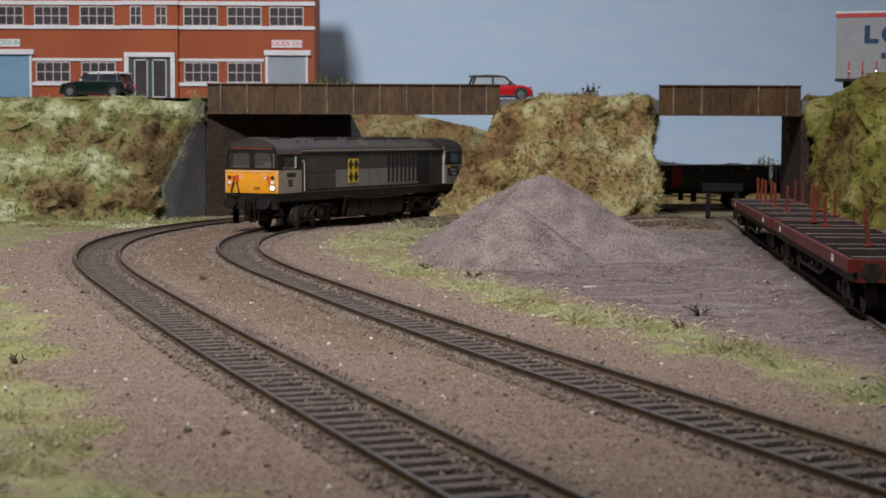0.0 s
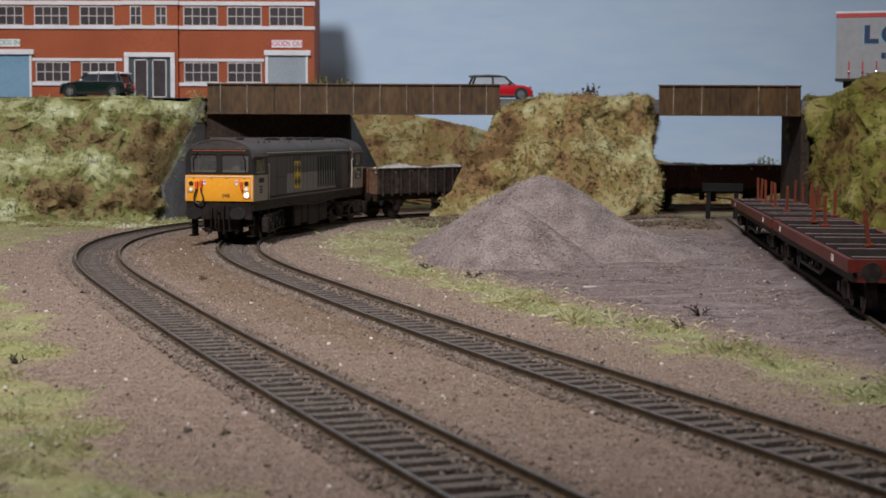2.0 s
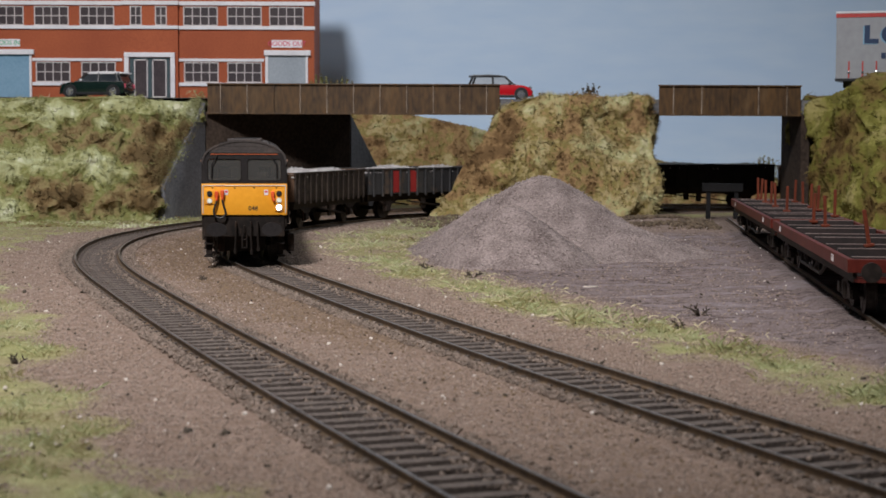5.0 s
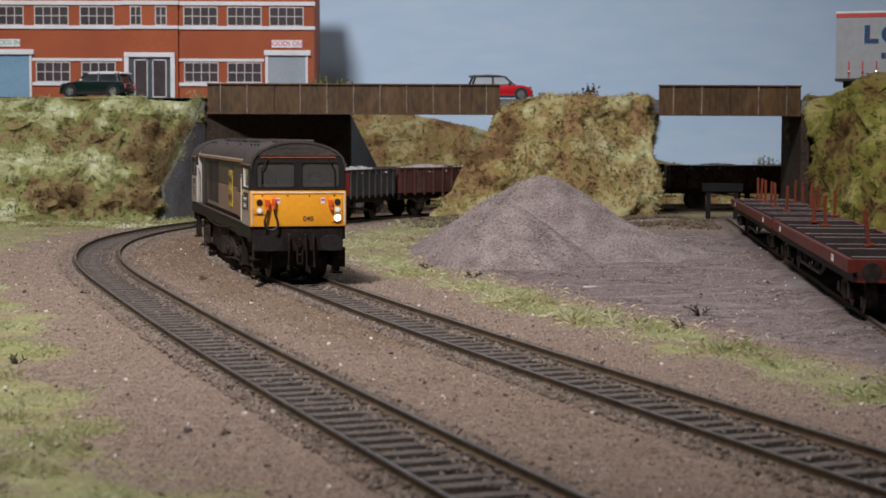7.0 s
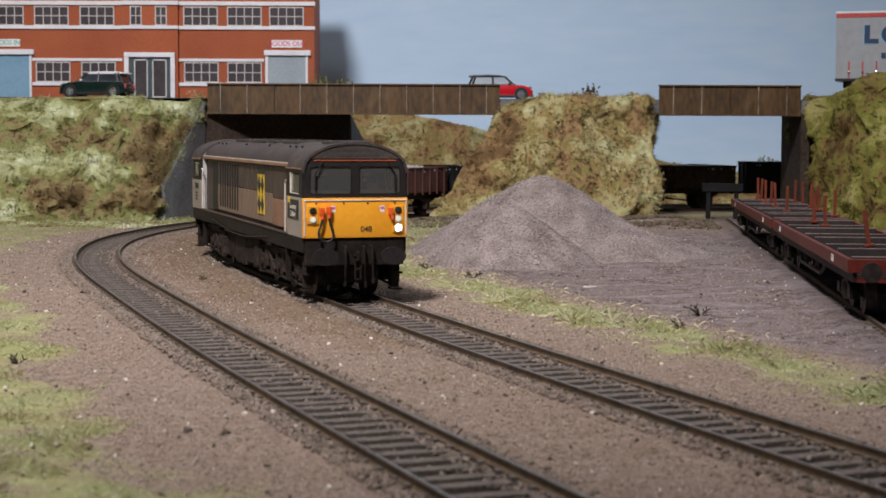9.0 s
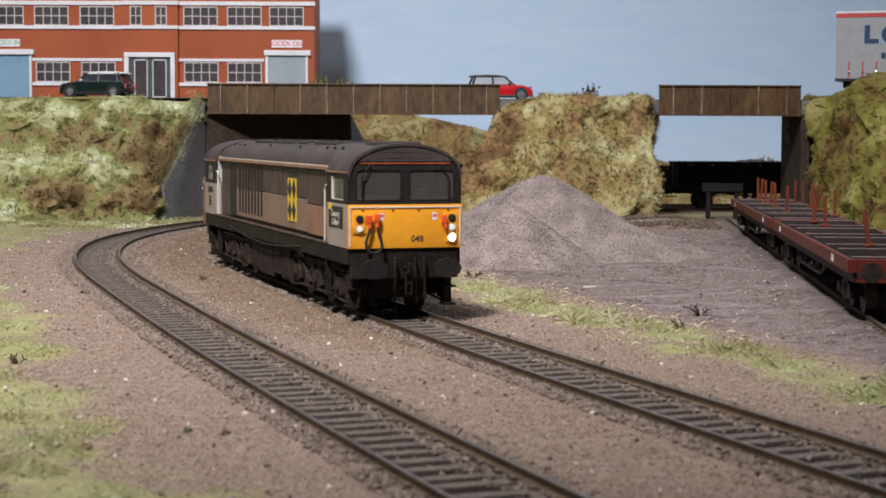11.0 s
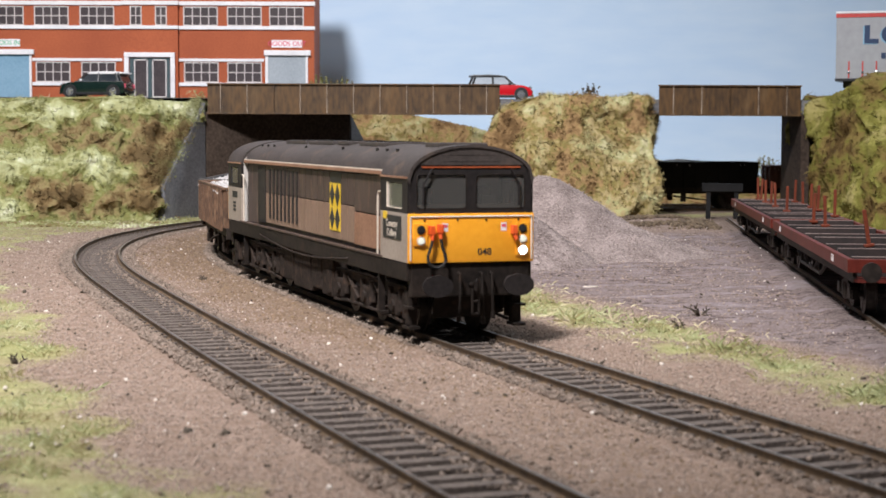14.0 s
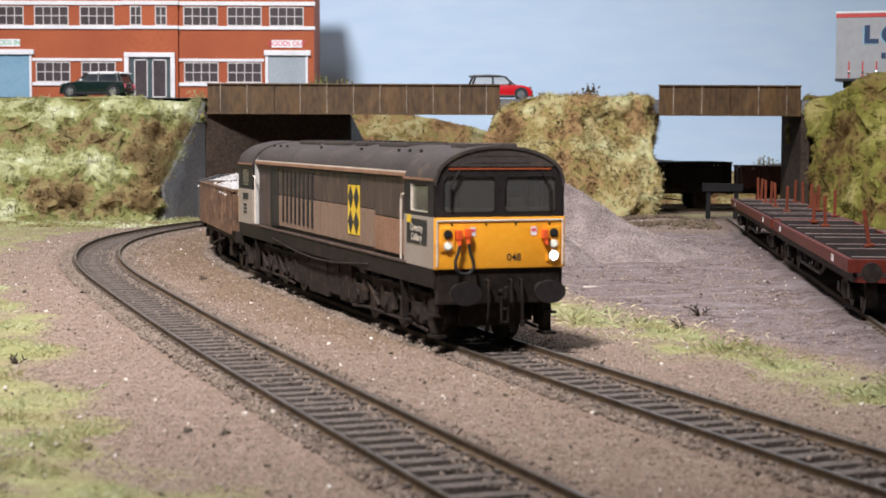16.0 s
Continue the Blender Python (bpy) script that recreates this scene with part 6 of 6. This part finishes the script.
def open_wagon(label, mat, top, panels=False, ribs=13):
    w = thing("open_wagon", label, "railway wagon", None, "wagons of the stone train")
    h = WAGON_HALF
    for s in (-1, 1):
        # rust-brown wagons get a darker brown on their left side
        skin = (WAGON_DARK_SIDE if mat is WAGON_RUST else mat) if s > 0 else mat
        part("body_side", box(B(), -h, h, s * 16.2 - 0.5, s * 16.2 + 0.5, 15.6, top, 0.15), skin, w)
        part("body_end", box(B(), s * (h - 0.5) - 0.5, s * (h - 0.5) + 0.5, -15.7, 15.7, 15.6, top - 0.05, 0.15), mat, w)
        part("top_rail", box(B(), -h - 0.6, h + 0.6, s * 16.4 - 0.9, s * 16.4 + 0.9, top, top + 1.1, 0.25), skin, w)
        part("end_rail", box(B(), s * (h - 0.2) - 0.9, s * (h - 0.2) + 0.9, -15.4, 15.4, top + 0.02, top + 1.08, 0.2), mat, w)
        for i in range(ribs):
            x = -h + 2 * h * (i + 0.5) / ribs
            part("rib", box(B(), x - 0.75, x + 0.75, s * 17.1 - 0.55, s * 17.1 + 0.45, 14.2, top, 0.2), skin, w)
            if panels and i in (7, 9):
                part("side_panel", box(B(), x + 1.0, x + 2 * h / ribs - 1.0, s * 16.75 - 0.1, s * 16.75 + 0.1, 16.5, top - 0.6), RED_PANEL, w, "bright red painted panel")
        for y in (-8, 8):
            part("end_post", box(B(), s * (h + 0.5) - 0.5, s * (h + 0.5) + 0.6, y - 0.8, y + 0.8, 13.5, top, 0.2), mat, w)
        part("solebar", box(B(), -h, h, s * 13.6 - 0.8, s * 13.6 + 0.8, 11.2, 15.0, 0.2), UNDER, w)
        part("headstock", box(B(), s * (h - 0.6) - 0.9, s * (h - 0.6) + 0.9, -15.6, 15.6, 11.0, 15.6, 0.2), UNDER, w)
        for y in (-11.3, 11.3):
            bm = rod(B(), (s * h, y, 13.8), (s * (h + 3.2), y, 13.8), 1.3, 10)
            rod(bm, (s * (h + 3.2), y, 13.8), (s * (h + 4.6), y, 13.8), 2.9, 16)
            part("buffer", bm, UNDER, w)
        part("coupling", pipe(B(), [(s * h, 0, 12.0), (s * (h + 3), 0, 11.4), (s * (h + 5), 0, 10.6)], 0.7), UNDER, w)
        for x in (-AXLE, AXLE):
            bm = prism(B(), [(x - 6, 12.0), (x + 6, 12.0), (x + 2.2, 4.0), (x - 2.2, 4.0)], "y", s * 13.2 - 0.5, s * 13.2 + 0.5)
            box(bm, x - 2.0, x + 2.0, s * 14.2 - 1.0, s * 14.2 + 1.0, 4.6, 8.4, 0.4)
            for k in range(4):
                box(bm, x - 8.5 + 1.4 * k, x + 8.5 - 1.4 * k, s * 14.2 - 0.5, s * 14.2 + 0.5, 10.6 - 0.6 * k, 11.2 - 0.6 * k)
            part("axle_guard", bm, BOGIE, w)
        bm = pipe(B(), [(-22, s * 15.2, 6.0), (4, s * 15.4, 9.2), (18, s * 15.4, 10.6)], 0.5)
        box(bm, -2, 2, s * 14.6 - 0.5, s * 14.6 + 0.5, 5.4, 12.0)
        part("brake_lever", bm, UNDER, w)
    part("floor", box(B(), -h + 1, h - 1, -15.6, 15.6, 15.0, 16.2), UNDER, w)
    # heaped stone
    xs, ys = np.linspace(-h + 1.2, h - 1.2, 46), np.linspace(-15.5, 15.5, 18)
    gx, gy = np.meshgrid(xs, ys)
    x, y = gx.ravel(), gy.ravel()
    z = top - 1.6 + 3.6 * np.clip(1 - (y / 15.0) ** 2, 0, 1) * np.clip(1 - np.abs(x / (h - 1)) ** 4, 0, 1) * (0.65 + 0.35 * np.sin(x / 9 + top)) + 0.7 * fbm(x + 50 * top, y, 6, 2.0, 3)
    i = (np.arange(17)[:, None] * 46 + np.arange(45)[None]).ravel()
    load = arrays("stone_load", np.column_stack([x, y, z]), np.column_stack([i, i + 1, i + 47, i + 46]), LOAD, w)
    tagged(load, "pale crushed stone load")
    n = 1500
    k = rng.choice(len(x), n)
    rubble = chips("load_rubble", np.column_stack([x[k], y[k], z[k] + 0.2]) + rng.normal(size=(n, 3)) * np.array([0.8, 0.8, 0.2]), 0.4 + 0.6 * rng.random(n), LOAD, load)
    tagged(rubble, kind="stuff")
    sets = [part("wheelset", wheelset(6.3), WHEEL, w, at=place(x, 0, 6.3)) for x in (-AXLE, AXLE)]
    return w, sets


def build_train():
    loco, bogies, wheels = build_locomotive()
    wagons = []
    for label, mat, top, panels in (("rust-brown ribbed open wagon heaped with pale stone", WAGON_RUST, 31.0, False), ("dark grey ribbed open wagon with two red panels", WAGON_GREY, 31.0, True),
                                    ("faded red-brown ribbed open wagon loaded with stone", WAGON_RED, 31.0, False), ("black open wagon loaded with stone", WAGON_BLACK, 31.6, False),
                                    ("rust-brown ribbed open wagon heaped with pale stone", WAGON_RUST, 30.6, False), ("tall black open wagon with a small red panel", WAGON_BLACK, 33.4, False),
                                    ("faded red-brown ribbed open wagon loaded with stone", WAGON_RED, 30.6, False), ("rust-brown ribbed open wagon heaped with pale stone", WAGON_RUST, 30.8, False),
                                    ("faded red-brown ribbed open wagon loaded with stone", WAGON_RED, 31.0, False)):
        wagons.append(open_wagon(label, mat, top, panels))
    return loco, bogies, wheels, wagons


# ---- building it all ----
build_setting()
build_ground()
build_banks()
build_bridges()
build_factory()
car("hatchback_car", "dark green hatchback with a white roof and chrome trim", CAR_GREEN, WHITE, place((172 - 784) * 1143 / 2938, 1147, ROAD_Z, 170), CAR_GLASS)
car("hatchback_car", "bright red hatchback with a black roof on the bridge", CAR_RED, CAR_BLACK, place((882 - 784) * 1180 / 2938, 1180, ROAD_Z, -3), CAR_SKY_GLASS)
build_trailer()
build_heap()
build_siding()
TRAIN = build_train()
build_wall_flock()
build_bushes()
build_tracks()
scatter_ground()
scatter_scrub()
build_flake()

# ---- movement: the train runs along the line and slows down ----
RUN_T = [0, 2, 4, 6.5, 9, 11.5, 13.5, 16]
RUN_S = [-257.4, -147.3, -55.7, 57.7, 146.4, 209.6, 247.8, 275.6]


def spline(xk, yk, x):
    n = len(xk)
    xk, yk = np.array(xk, float), np.array(yk, float)
    h = np.diff(xk)
    a, b = np.eye(n), np.zeros(n)
    for i in range(1, n - 1):
        a[i, i - 1], a[i, i], a[i, i + 1] = h[i - 1], 2 * (h[i - 1] + h[i]), h[i]
        b[i] = 6 * ((yk[i + 1] - yk[i]) / h[i] - (yk[i] - yk[i - 1]) / h[i - 1])
    m = np.linalg.solve(a, b)
    j = int(np.clip(np.searchsorted(xk, x) - 1, 0, n - 2))
    d, e = x - xk[j], xk[j + 1] - x
    return (m[j] * e ** 3 + m[j + 1] * d ** 3) / (6 * h[j]) + (yk[j] / h[j] - m[j] * h[j] / 6) * e + (yk[j + 1] / h[j] - m[j + 1] * h[j] / 6) * d


def chord(s, half):
    """The pose of a vehicle whose pivots stand on the line at s + half and s - half."""
    x1, y1, _ = on_line(s + half)
    x0, y0, _ = on_line(s - half)
    return place((x0 + x1) / 2, (y0 + y1) / 2, 0, math.degrees(math.atan2(y1 - y0, x1 - x0)))


def motions():
    loco, bogies, wheels, wagons = TRAIN
    times = [k * 4 / 30 for k in range(121)]
    place_at = [spline(RUN_T, RUN_S, t) for t in times]
    walk(loco, [(t, chord(s, 70.9)) for t, s in zip(times, place_at)])
    for b in bogies:
        x = b.location.x / MM
        rows = []
        for t, s in zip(times[::3], place_at[::3]):
            local = chord(s, 70.9).inverted() @ chord(s + x, 27.4)
            rows.append((t, place(x, 0, 0, math.degrees(local.to_euler().z))))
        walk(b, rows)
    for ws in wheels:
        rest = ws.location.copy()
        walk(ws, [(t, Matrix.Translation(rest) @ Matrix.Rotation(s / 7.3, 4, "Y")) for t, s in zip(times, place_at)])
    for i, (w, sets) in enumerate(wagons):
        back = 126.0 + WAGON_PITCH * (i + 0.5)
        walk(w, [(t, chord(s - back, AXLE)) for t, s in zip(times[::2], place_at[::2])])
        for ws in sets:
            rest = ws.location.copy()
            walk(ws, [(t, Matrix.Translation(rest) @ Matrix.Rotation(s / 6.3, 4, "Y")) for t, s in zip(times, place_at)])


motions()
